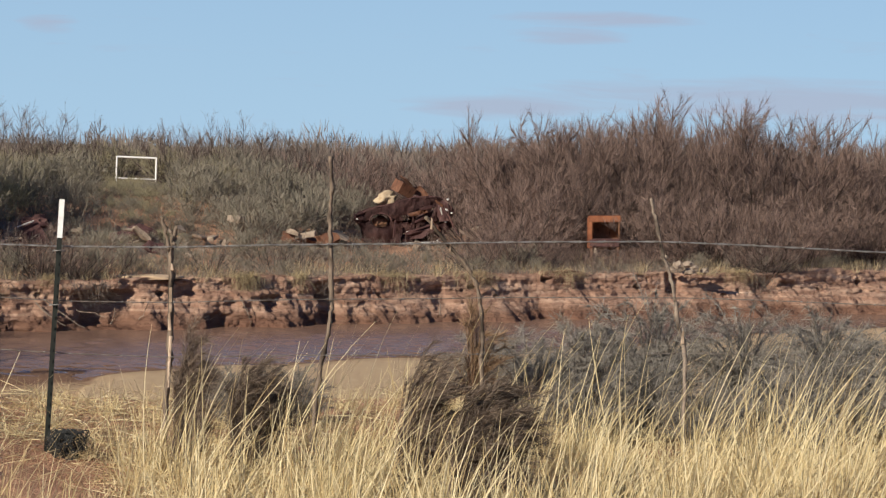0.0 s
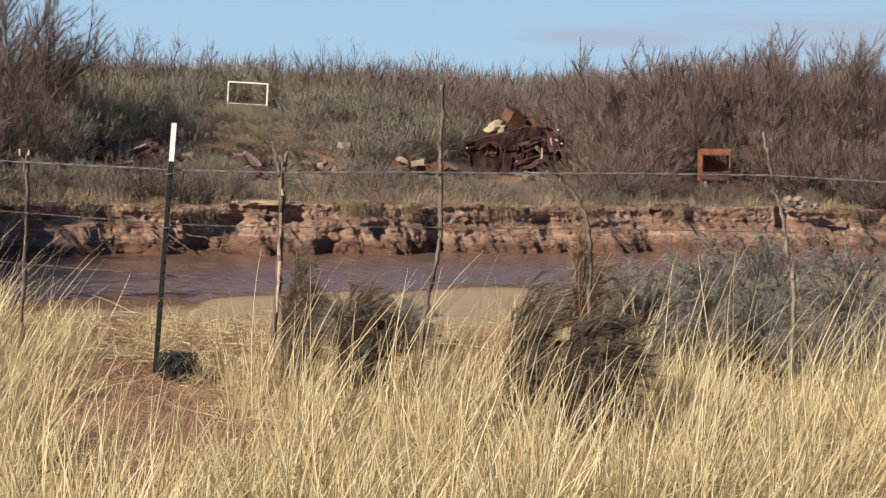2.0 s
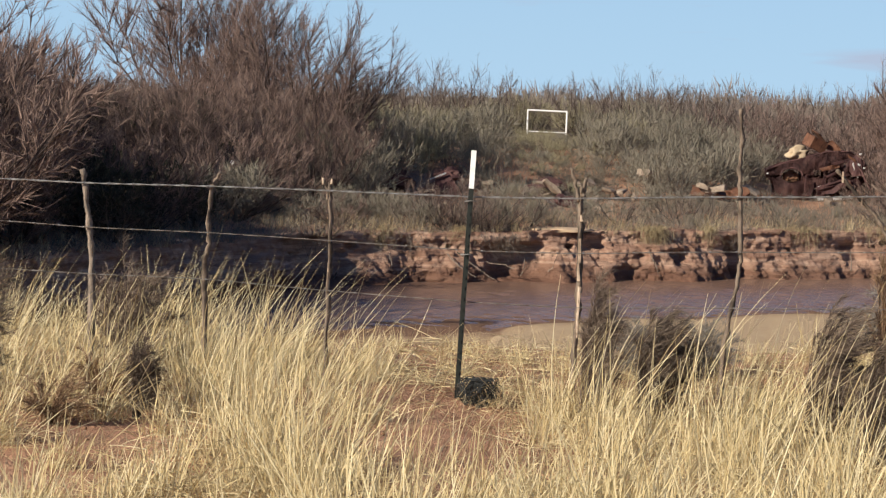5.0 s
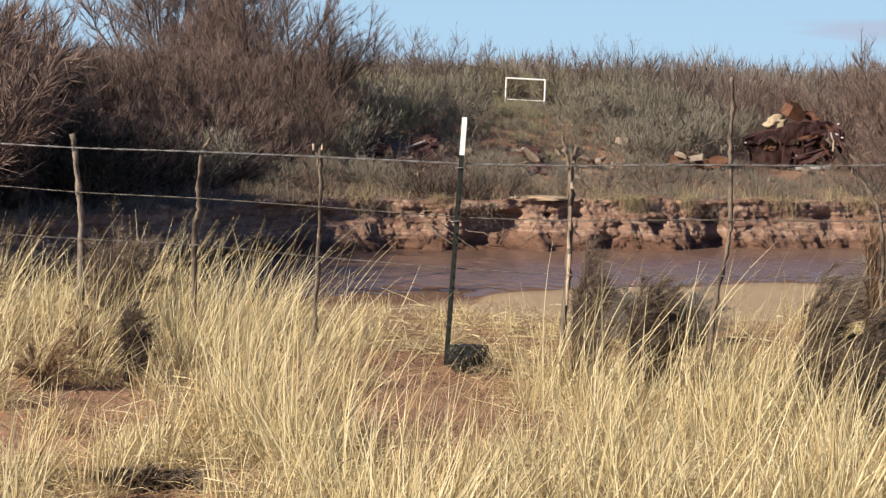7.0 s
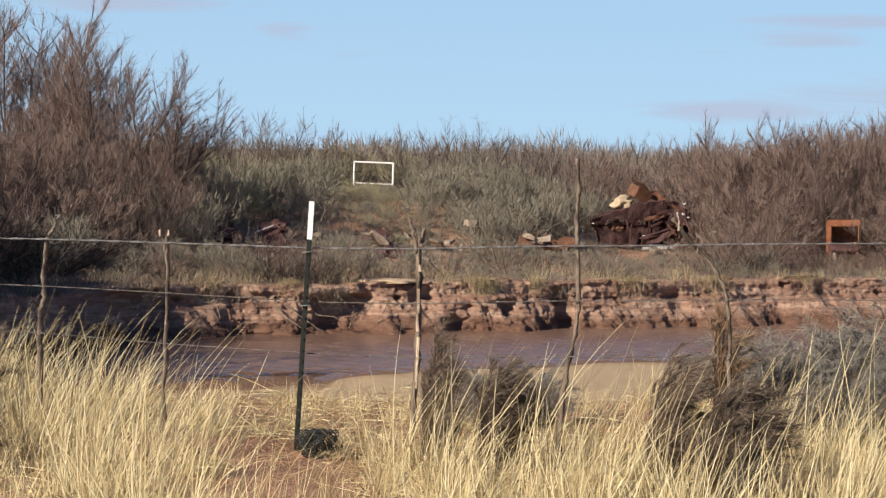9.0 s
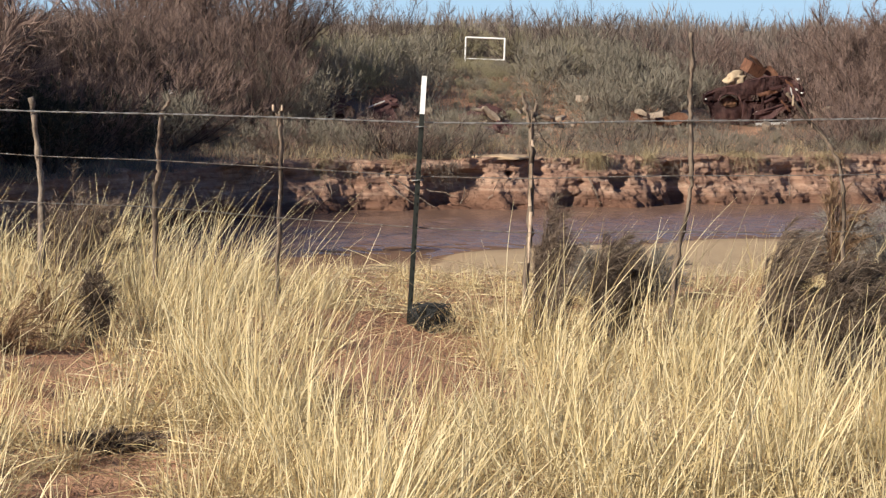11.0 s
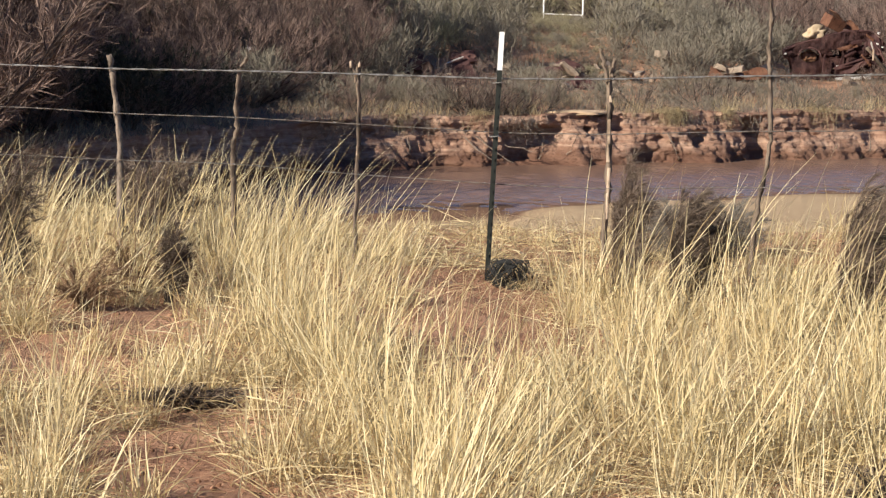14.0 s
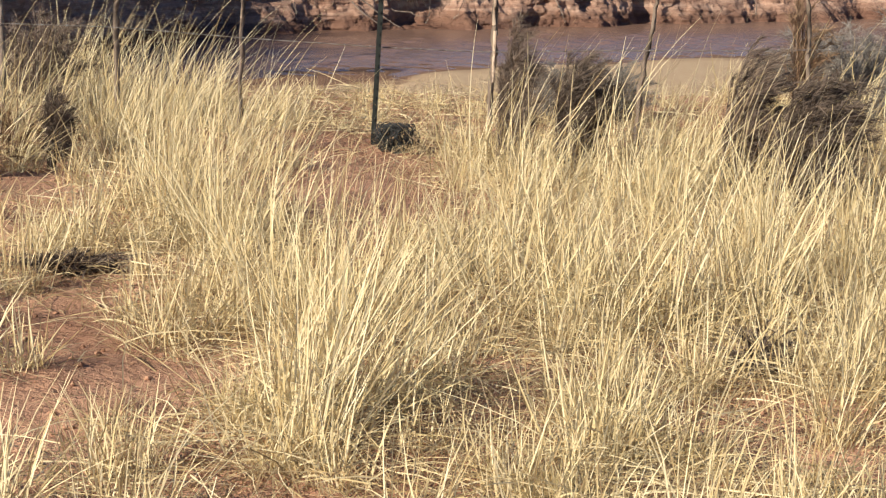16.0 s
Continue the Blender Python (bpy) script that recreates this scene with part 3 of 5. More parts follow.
def scatter(kinds, spots, scale=(0.85, 1.15), ground=None):
    """Copies of the kinds at (x, y), each turned and sized at random; the first use of a kind takes the kind itself."""
    for x, y, *size in spots:
        pick = kinds[int(rng.integers(len(kinds)))]
        k = next((q for q in kinds if q.name not in PLACED), pick)
        s = size[0] if size else rng.uniform(*scale)
        for slope, half, y0, y1, most in OPEN_GROUND:
            if abs(x / y - slope) < half and y0 < y < y1:
                s = min(s, most * rng.uniform(0.8, 1.3))
        z = float((ground or far_height)(x, y))
        m = pose(x, y, z - 0.03, rng.normal(0, 3), rng.normal(0, 3), rng.uniform(0, 360))
        ob = k if k.name not in PLACED else copy_thing(k, m)
        PLACED.add(k.name)
        ob.matrix_basis = m @ Matrix.Diagonal((s, s, s * rng.uniform(0.9, 1.1), 1))


def build_thickets():
    tall = [make_tamarisk(6.4, 2.5, 12, 28, 34, 0.46, 38, 0.36, 0.0072) for _ in range(3)]
    wide = [make_tamarisk(5.5, 3.1, 14, 22, 27, 0.46, 54, 0.12, 0.0078) for _ in range(4)]
    low = [make_tamarisk(3.3, 3.2, 12, 14, 20, 0.40, 68, 0.06, 0.0088, None, 0.9, 0.15) for _ in range(3)]
    back = [make_tamarisk(4.8, 3.0, 9, 15, 18, 0.50, 54, 0.06, 0.0105) for _ in range(3)]
    grey = [make_tamarisk(4.9, 3.2, 8, 13, 15, 0.50, 54, 0.22, 0.0110, GREY_TWIGS) for _ in range(3)]
    # the thicket behind the right-hand stretch of the bank
    for kinds, y in ((wide, 103.5), (back, 109.0)):
        scatter(kinds, [(x + rng.normal(0, 0.5), y + rng.normal(0, 0.9), rng.uniform(0.85, 1.08) * float(np.interp(x, [11, 15, 21, 24, 28, 33], [0.95, 1.22, 1.25, 1.15, 0.95, 0.9]))) for x in np.arange(11.0, 33, 1.45)])
    scatter(tall, [(12.6, 107, 0.84), (14.4, 107, 0.92), (16.1, 106, 0.95), (18.0, 108, 0.98), (19.8, 107, 1.0), (21.6, 106, 1.0), (24.2, 107, 0.92), (26.5, 107, 0.85), (29, 108, 0.8)])
    scatter(low, [(x + rng.normal(0, 0.4), 100.2 + 0.1 * (x - 12) + rng.normal(0, 0.7), rng.uniform(0.85, 1.2)) for x in np.arange(10.6, 33, 1.4) if not 12.4 < x < 17.6])
    # its front, low over the edge of the bank
    scatter(low, [(x + rng.normal(0, 0.4), bank_line(x) + 8.5 + rng.normal(0, 0.8), rng.uniform(0.75, 1.05) * (0.7 if x < 11 else 1.0)) for x in np.arange(9.8, 32, 1.3) if not 11.7 < x < 16.4])
    scatter(low, [(x + rng.normal(0, 0.3), bank_line(x) + 4.2 + rng.normal(0, 0.7), rng.uniform(0.5, 0.75) * (0.6 if x < 17 else 1.0)) for x in np.arange(9.0, 32, 1.2) if not 12.6 < x < 15.3])
    scatter(wide, [(x + rng.normal(0, 0.4), 98.6 + 0.15 * (x - 11) + rng.normal(0, 0.6), rng.uniform(0.62, 0.80)) for x in np.arange(10.8, 32, 1.3) ])
    scatter(wide, [(13.0, 103, 0.9), (14.4, 102.6, 0.95), (15.4, 102.4, 1.0), (16.6, 102.8, 0.95), (18.0, 101.5, 1.0)])
    scatter(low, [(x + rng.normal(0, 0.35), bank_line(x) + rng.uniform(3.2, 7.5), rng.uniform(0.62, 0.95) * (0.7 if x < 10.5 else 1.0)) for x in np.arange(8.6, 31, 0.75)])
    scatter(low, [(x, y, 0.3) for x, y in ((12.4, 92.5), (13.3, 91.6), (14.6, 92), (15.2, 93.5), (13.7, 95), (14.4, 96.6))])
    # the trees behind the left-hand stretch
    scatter(tall, [(-17.6, 99.5, 1.42), (-17.2, 100.2, 1.0), (-13.2, 93, 1.0), (-12.0, 94, 0.94), (-14.9, 95, 0.78), (-11.2, 92, 0.78), (-22.6, 95, 0.62), (-24.5, 93, 0.62), (-27, 96, 0.7)])
    for kinds, y in ((wide, 85.0), (back, 90.0)):
        scatter(kinds, [(x + rng.normal(0, 0.5), y + rng.normal(0, 0.8) + (2.5 if x > -13 else 0), rng.uniform(0.62, 0.84) * (0.8 if x > -12.4 else 0.74 if x < -17.5 else 1.0)) for x in np.arange(-29, -10.6, 1.3)])
    # bare grey shrubs at the bank's edge
    bare = [make_tamarisk(1.9, 2.6, 9, 9, 8, 0.28, 66, 0.15, 0.0055, GREY_TWIGS, 0.8, 0.1) for _ in range(2)]
    scatter(bare, [(-5.6, 77.3, 1.0), (-4.6, 77.7, 0.9), (-6.6, 77.6, 0.8), (-3.4, 79.6, 0.75), (4.8, 84.0, 0.6), (8.6, 86.0, 0.7), (9.6, 87.2, 0.8), (13.4, 88.6, 0.6), (18.9, 90.0, 0.9), (19.8, 90.0, 1.0), (-0.4, 82, 0.7), (1.6, 83.5, 0.8), (2.4, 85, 0.8)])
    # trees added round the river's bend, mostly out of view, to shade the bank
    scatter(wide, [(-17.8, 60, 1.0), (-19.0, 64.5, 1.1), (-20.2, 69, 1.15), (-21.2, 73, 1.1), (-22.2, 78, 1.1)])
    scatter(back, [(x + rng.normal(0, 0.4), y + rng.normal(0, 0.4), rng.uniform(1.2, 1.5)) for x in (-21.2, -24) for y in (55, 58.5, 62, 65.5, 69, 72.5, 76, 80)])
    scatter(back, [(-0.295 * y + rng.normal(0, 0.3), y, rng.uniform(1.1, 1.35)) for y in np.arange(54, 76, 1.3)])
    # a thick-twigged kind, set unseen beyond the left edge as a denser sun screen
    shade = [make_tamarisk(6.4, 2.6, 9, 15, 16, 0.55, 42, 0.15, 0.018) for _ in range(2)]
    scatter(shade, [(-0.31 * y - off + rng.normal(0, 0.3), y, rng.uniform(1.15, 1.35)) for y in np.arange(57, 82, 1.7) for off in (2.2, 4.6)])
    scatter(low, [(-5.3, 78.3, 0.5), (-4.3, 78.0, 0.42), (-5.9, 79.2, 0.55), (19.6, 90.6, 0.6), (20.3, 91.2, 0.7), (-9.0, 76.2, 0.4), (11.6, 88, 0.4), (8.9, 104, 0.5), (9.9, 106, 0.6)])
    scatter(low, [(x + rng.normal(0, 0.5), y + rng.normal(0, 0.6), rng.uniform(0.6, 1.0)) for x, y in ((-15.6, 66), (-15.2, 69), (-14.6, 72), (-14.8, 75.5), (-13.6, 77.5), (-14.0, 80), (-16.2, 73), (-15.8, 78), (-12.8, 81), (-16.2, 63), (-15.9, 82), (-14.3, 68.5))])
    lone = [make_tamarisk(4.8, 2.2, 8, 13, 11, 0.42, 46, 0.50, 0.0068, GREY_TWIGS, 0.8) for _ in range(2)]
    scatter(lone, [(11.8, 130, 1.15), (8.7, 130, 1.05), (-3.1, 134, 0.80), (-0.6, 132, 0.84), (0.6, 132, 0.96), (1.6, 131, 0.9), (2.9, 133, 0.85), (-9.6, 133, 0.86), (-8.4, 134, 0.84), (-11.4, 133, 0.95), (-12.6, 134, 0.9), (5.0, 133, 0.98), (6.8, 133, 0.95)])
    # the low grey row along the skyline
    spots = []
    for x in np.arange(-38, 42, 2.1):
        for y in (139, 148):
            spots.append((x + rng.normal(0, 0.8), y + rng.normal(0, 2), rng.uniform(0.40, 0.70) * (1.0 if x < 3 else 1.55)))
    spots += [(x + rng.normal(0, 0.9), 136 + rng.normal(0, 2), rng.uniform(0.6, 0.85)) for x in (-15, -12.5, -9.6, -7.8, -2.2, -0.4, 0.8, 2.2, 5.4, 8.8, 12.4)]
    scatter(grey, spots)
    scatter(back, [(x + rng.normal(0, 0.7), 122 + rng.normal(0, 3), rng.uniform(0.75, 1.0)) for x in np.arange(5, 16, 1.0)])


def build_far_brush():
    """The brush that closes the view behind the trees: upright twigs in uneven clumps, up to the skyline."""
    heap = Heap()
    for _ in range(760):
        x, y = rng.uniform(-56, 56), rng.uniform(158, 205)
        top = (4.3 if x < 4 else 4.7) + 1.2 * noise.noise((x * 0.12, y * 0.05, 3)) + rng.uniform(-0.8, 0.9)
        n = 190
        a, r = rng.uniform(0, 2 * np.pi, n), rng.uniform(0, 1, n) ** 0.6
        z = rng.uniform(0.10, 0.88, n)
        P = np.stack([x + 1.9 * r * z * np.cos(a), y + 1.9 * r * z * np.sin(a), TERRACE_Z + top * z * (1 - 0.22 * r ** 2)], 1)
        D = unit(np.stack([r * np.cos(a) * 0.7, r * np.sin(a) * 0.7, np.ones(n)], 1) + rng.normal(0, 0.22, (n, 3))) * rng.uniform(0.5, 1.2, n)[:, None]
        heap.add(*wisps(P, D, rng.uniform(0.02, 0.045, n)))
    ob = heap.object("far_brush", GREY_TWIGS)
    tagged(ob, "distant leafless brown brush along the skyline", "brush", kind="stuff")


def build_shrubs():
    salt = [make_shrub("saltbush", "grey-green saltbush with small leaves on the terrace", "saltbush on the mound", SALTBUSH, 0.85, 1.2, 150, 1050, 0.16, DULL_TWIGS, 7, 0.0055, 0.9, 0.05) for _ in range(4)]
    broom = [make_shrub("broom_bush", "olive-green broom bush with thin upright stems", "broom bushes on the mound", GREENBUSH, 1.1, 1.5, 200, 1100, 0.21, GREENBUSH, 7, 0.0075, 1.0, 0.042) for _ in range(3)]
    spots = []
    while len(spots) < 135:
        x = rng.uniform(-13, 5.6)
        d = rng.uniform(10.5, 44)
        y = float(bank_line(x)) + d
        tipped = -8.6 < x < -6.2 and y < 94 or -3.6 < x < 0.6 and y < 97.5 or 2.3 < x < 4.6 and y < 98.5 or 5.0 < x and 99 < y < 109
        sight = abs(x + 0.0353 * y) < 2.0 and y > 92
        if not tipped or rng.uniform() < 0.5:
            spots.append((x, y, rng.uniform(0.7, 1.75) * (0.38 if tipped or x > 4.4 and y < 106 else 0.42 if sight else 1.15 if 1.5 < x and y > 98 else 1.0)))
    low = [(-0.0353 * y + rng.uniform(-1.7, 1.7), y, rng.uniform(0.26, 0.40)) for y in np.arange(93, 128, 0.8)]
    low += [(x + rng.normal(0, 0.5), rng.uniform(133, 150), rng.uniform(0.95, 1.35)) for x in np.arange(-17, 6, 0.6)]
    scatter(salt, spots)
    scatter(broom, low)
    scatter(broom, [(x, y, rng.uniform(0.55, 0.95) * (0.36 if abs(x + 4.2) < 2.4 and y > 104 else 1.0)) for x, y in zip(rng.uniform(-13, 1.5, 90), rng.uniform(105, 128, 90))])
    scatter(broom, [(rng.uniform(-13, -8), rng.uniform(95, 108), rng.uniform(0.7, 1.05)) for _ in range(22)])
    # the near-black leaf colour of these shrubs deepens shade at bend and mound
    leafy = make_shrub("evergreen_shrub", "dark leafy shrub, its leaf colour darkened to deepen the shade", "shrubs in the shade", SHADE_LEAF, 1.1, 1.9, 300, 2200, 0.13, DARK_BUSH, 9, 0.012, 0.7, 0.16)
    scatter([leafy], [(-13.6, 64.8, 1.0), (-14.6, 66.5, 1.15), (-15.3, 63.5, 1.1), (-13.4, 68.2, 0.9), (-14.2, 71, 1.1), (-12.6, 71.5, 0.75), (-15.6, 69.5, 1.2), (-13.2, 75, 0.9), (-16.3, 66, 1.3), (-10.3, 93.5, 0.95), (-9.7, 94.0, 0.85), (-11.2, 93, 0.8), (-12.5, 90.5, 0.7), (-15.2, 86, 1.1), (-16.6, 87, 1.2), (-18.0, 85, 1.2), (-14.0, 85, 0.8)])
    scatter(salt, [(rng.uniform(-13.5, -7.6), rng.uniform(75.5, 87), rng.uniform(0.5, 0.95)) for _ in range(30)])
    scatter(salt, [(rng.uniform(-5.5, 4.0), rng.uniform(92, 106), rng.uniform(0.28, 0.46)) for _ in range(90)])
    # a lower belt close behind the bank's edge
    spots = []
    for x in np.arange(-9, 25, 0.33):
        d = rng.uniform(1.3, 10.5)
        spots.append((x + rng.normal(0, 0.3), float(bank_line(x)) + d, rng.uniform(0.34, 0.85 + 0.03 * d) * (0.6 if x > 11 or 4.0 < x and d > 4 or -9 < x < -5.4 and d > 4 or -3.6 < x < 0.8 and d > 6 else 1.0)))
    scatter(salt, spots)


def build_bank_grass():
    """Dry grass along the top of the far bank and in tufts on the terrace."""
    heap = Heap()
    for x in np.arange(-30, 34, 0.07):
        d = abs(rng.normal(0, 3.2)) + 0.25
        if noise.noise((x * 0.55, d * 0.3, 7)) < -0.05:
            continue
        if -3.2 < x < -1.3 and d < 2.2:
            continue
        y = float(bank_line(x)) + d
        n = 16
        P = np.stack([x + rng.normal(0, 0.12, n), y + rng.normal(0, 0.12, n), np.full(n, float(far_height(x, y)) - 0.02)], 1)
        D = unit(rng.normal(0, 0.35, (n, 3)) + [0.12, 0, 1]) * rng.uniform(0.15, 0.52, n)[:, None]
        heap.add(*blades(P, D, rng.normal(0, 0.05, (n, 3)), 0.0065, 3))
    # tufts that hang over the edge
    for x, wide, many in ((0.65, 0.5, 900), (2.4, 0.3, 200), (5.6, 0.6, 350), (8.4, 0.7, 300), (-7.6, 0.5, 200), (-5.2, 0.4, 240), (11.8, 0.5, 160), (18.4, 0.5, 300)):
        px = x + rng.normal(0, wide * 0.5, many)
        back = rng.uniform(-0.15, 0.9, many)
        P = np.stack([px, bank_line(px) + 0.45 + back, TERRACE_Z + 0.05 + rng.normal(0, 0.06, many)], 1)
        D = unit(np.stack([rng.normal(0.1, 0.4, many), -rng.uniform(0.2, 1.0, many), rng.uniform(0.2, 1.1, many)], 1)) * rng.uniform(0.25, 0.55, many)[:, None]
        heap.add(*blades(P, D, np.stack([rng.normal(0, 0.1, many), -rng.uniform(0, 0.3, many), -rng.uniform(0.2, 0.9, many)], 1), 0.007, 4))
    ob = heap.object("bank_grass", FAR_STRAW)
    tagged(ob, "dry yellow grass tufts along the bank's edge", "grass", kind="stuff")


def build_terrace_brush():
    """Dead stems, weeds and low brush that cover the soil of the terrace and the mound."""
    heap = Heap()
    n = 46000
    x = rng.uniform(-15, 30, n)
    d = rng.uniform(0, 1, n) ** 1.4 * 42 + 0.8
    y = bank_line(x) + d
    keep = np.array([noise.noise((a * 0.5, b * 0.35, 5)) > -0.28 for a, b in zip(x, y)])
    x, y = x[keep], y[keep]
    n = len(x)
    z = np.array([float(far_height(a, b)) for a, b in zip(x, y)])
    D = unit(np.stack([rng.normal(0.05, 0.45, n), rng.normal(0, 0.45, n), rng.uniform(0.3, 1.0, n)], 1)) * rng.uniform(0.15, 0.62, n)[:, None]
    heap.add(*twigs(np.stack([x, y, z], 1), D, rng.uniform(0.006, 0.014, n)))
    ob = heap.object("terrace_brush", DULL_TWIGS)
    tagged(ob, "low grey-brown dead weeds covering the terrace", "brush", kind="stuff")


build_thickets()
build_terrace_brush()
build_far_brush()
build_shrubs()
build_bank_grass()


# ---- the fence ----
FENCE_Y = 12.9


def post_mesh(points, radius, name, mat, parent, sides=9):
    P = np.array([(x, 0, z) for x, z in points], float)
    n = max(8, int(len(P) * 5))
    s = np.linspace(0, len(P) - 1, n)
    Q = np.stack([np.interp(s, np.arange(len(P)), P[:, k]) for k in range(3)], 1)
    Q[1:-1] = (Q[:-2] + 2 * Q[1:-1] + Q[2:]) / 4
    Q[1:-1, 0] += rng.normal(0, 0.0028, n - 2)
    Q[:, 1] += rng.normal(0, 0.004, n)
    r = radius * (0.74 + 0.26 * np.linspace(0, 1, n)) * rng.uniform(0.76, 1.26, n)
    V, F = tube(Q, r, sides)
    heap = Heap()
    # flats and splits that run along the grain
    facet = 1 + 0.24 * rng.normal(0, 1, sides).clip(-1.3, 1.3)
    along = np.repeat(Q, sides, axis=0)
    V = along + (V - along) * np.tile(facet, n)[:, None]
    V = V + rng.normal(0, radius * 0.10, V.shape)
    heap.add(V, F)
    ob = heap.object(name, mat, parent)
    me = ob.data
    bm = bmesh.new()
    bm.from_mesh(me)
    bmesh.ops.holes_fill(bm, edges=[e for e in bm.edges if e.is_boundary], sides=sides)
    bm.to_mesh(me)
    bm.free()
    return ob


def wooden_post(points, radius, label, fork=None, pale=(), wood=None):
    """A crooked branch used as a fence stay: a shaft down into the ground, stubs of side branches, strips where the bark is gone."""
    lowest = min(points, key=lambda p: p[1])
    pts = list(points) + [(lowest[0], -0.12)]
    root = thing("fence_post", label, "fence post", "stays of the wire fence")
    root.location = (0, FENCE_Y, 0)
    post_mesh(pts, radius * 0.60, "shaft", wood or POST_WOOD, root)
    for q in fork or ():
        post_mesh(q, radius * 0.42, "branch_stub", wood or POST_WOOD, root, sides=7)
    for x, z, L in pale:
        bm = bmesh.new()
        bmesh.ops.create_cube(bm, size=1)
        for v in bm.verts:
            v.co = (x + v.co.x * radius * 0.5 + rng.normal(0, 0.003), -radius * 0.58 + v.co.y * radius * 0.35, z + v.co.z * L + rng.normal(0, 0.004))
        bmesh.ops.bevel(bm, geom=bm.edges[:], offset=radius * 0.12, segments=1, affect="EDGES")
        part("bare_strip", bm, PALE_WOOD, root, "pale bare wood where bark has peeled")
    return root


def build_posts():
    wooden_post([(-2.87, 1.15), (-2.84, 0.97), (-2.82, 0.79), (-2.81, 0.59)], 0.027, "crooked grey wooden stay in a wire fence", wood=BLEACHED)
    wooden_post([(-2.14, 1.15), (-2.185, 1.08), (-2.2, 0.9), (-2.19, 0.78), (-2.215, 0.69), (-2.21, 0.45)], 0.022, "bent grey wooden stay with a hooked top")
    wooden_post([(-1.565, 1.10), (-1.56, 1.01), (-1.56, 0.72), (-1.567, 0.48), (-1.572, 0.13), (-1.575, 0.01)], 0.021, "slim upright wooden stay with a forked pale tip",
                fork=[[(-1.606, 1.14), (-1.59, 1.11), (-1.575, 1.06)], [(-1.556, 1.14), (-1.562, 1.11), (-1.567, 1.06)]], pale=[(-1.563, 0.68, 0.05), (-1.602, 1.125, 0.03), (-1.557, 1.125, 0.03), (-1.578, 1.05, 0.04)])
    wooden_post([(-0.265, 1.14), (-0.268, 1.05), (-0.268, 0.89), (-0.265, 0.6), (-0.268, 0.43), (-0.285, 0.2)], 0.026, "split wooden stay with peeled pale patches and a forked top",
                fork=[[(-0.325, 1.225), (-0.30, 1.15), (-0.275, 1.05)], [(-0.245, 1.175), (-0.255, 1.08)]], pale=[(-0.262, 0.97, 0.035), (-0.266, 0.80, 0.13), (-0.27, 0.69, 0.09), (-0.262, 0.55, 0.13), (-0.268, 0.42, 0.14)])
    wooden_post([(0.538, 1.55), (0.545, 1.40), (0.54, 1.25), (0.548, 1.09), (0.56, 0.80), (0.545, 0.66), (0.51, 0.46), (0.48, 0.3)], 0.025, "tall thin wooden stay, grey with a dark knot",
                fork=[[(0.56, 1.40), (0.545, 1.36)]])
    wooden_post([(1.03, 1.25), (1.14, 1.12), (1.25, 1.0), (1.31, 0.89), (1.335, 0.74), (1.34, 0.36)], 0.020, "leaning crooked wooden stay with a bleached upper limb", pale=[(1.06, 1.215, 0.05), (1.16, 1.095, 0.04)])
    wooden_post([(2.2, 1.37), (2.23, 1.24), (2.275, 1.06), (2.32, 0.94), (2.35, 0.76), (2.4, 0.58), (2.4, 0.40)], 0.021, "slanting rough wooden stay with pale bark", wood=BLEACHED, pale=[(2.385, 0.65, 0.07)])


def build_steel_post():
    root = thing("steel_post", "dark green steel fence post with a white painted top", "fence post")
    root.matrix_basis = pose(-0.88, 12.83, -0.02, 0, 2.6, 0)

    def rail(z0, z1, grow):
        bm = bmesh.new()
        prof = [(-0.0128, -0.003), (-0.0128, 0.003), (-0.003, 0.003), (-0.003, 0.022), (0.003, 0.022), (0.003, 0.003), (0.0128, 0.003), (0.0128, -0.003)]
        rings = [[bm.verts.new((x * grow, y * grow - 0.001 * (grow > 1), z)) for x, y in prof] for z in (z0, z1)]
        for i in range(8):
            bm.faces.new((rings[0][i], rings[0][(i + 1) % 8], rings[1][(i + 1) % 8], rings[1][i]))
        bm.faces.new(rings[1])
        bm.faces.new(rings[0][::-1])
        return bm

    part("shaft", rail(-0.3, 1.13, 1.0), POST_STEEL, root)
    part("painted_top", rail(1.13, 1.325, 1.03), WHITE_PAINT, root, "white painted tip")
    for z in np.arange(0.12, 1.1, 0.055):
        bm = bmesh.new()
        bmesh.ops.create_cube(bm, size=1)
        for v in bm.verts:
            v.co = (v.co.x * 0.006, -0.005 + v.co.y * 0.008, z + v.co.z * 0.014)
        part("stud", bm, POST_STEEL, root)
    for z in (1.065, 0.79):
        pts = [(-0.03, -0.012, z - 0.004), (-0.012, -0.018, z), (0.012, -0.018, z + 0.004), (0.03, -0.012, z), (0.02, 0.03, z), (-0.02, 0.03, z), (-0.03, -0.01, z)]
        bulk("wire_clip", *tube(pts, [0.0025] * 7, 5), WIRE, root)


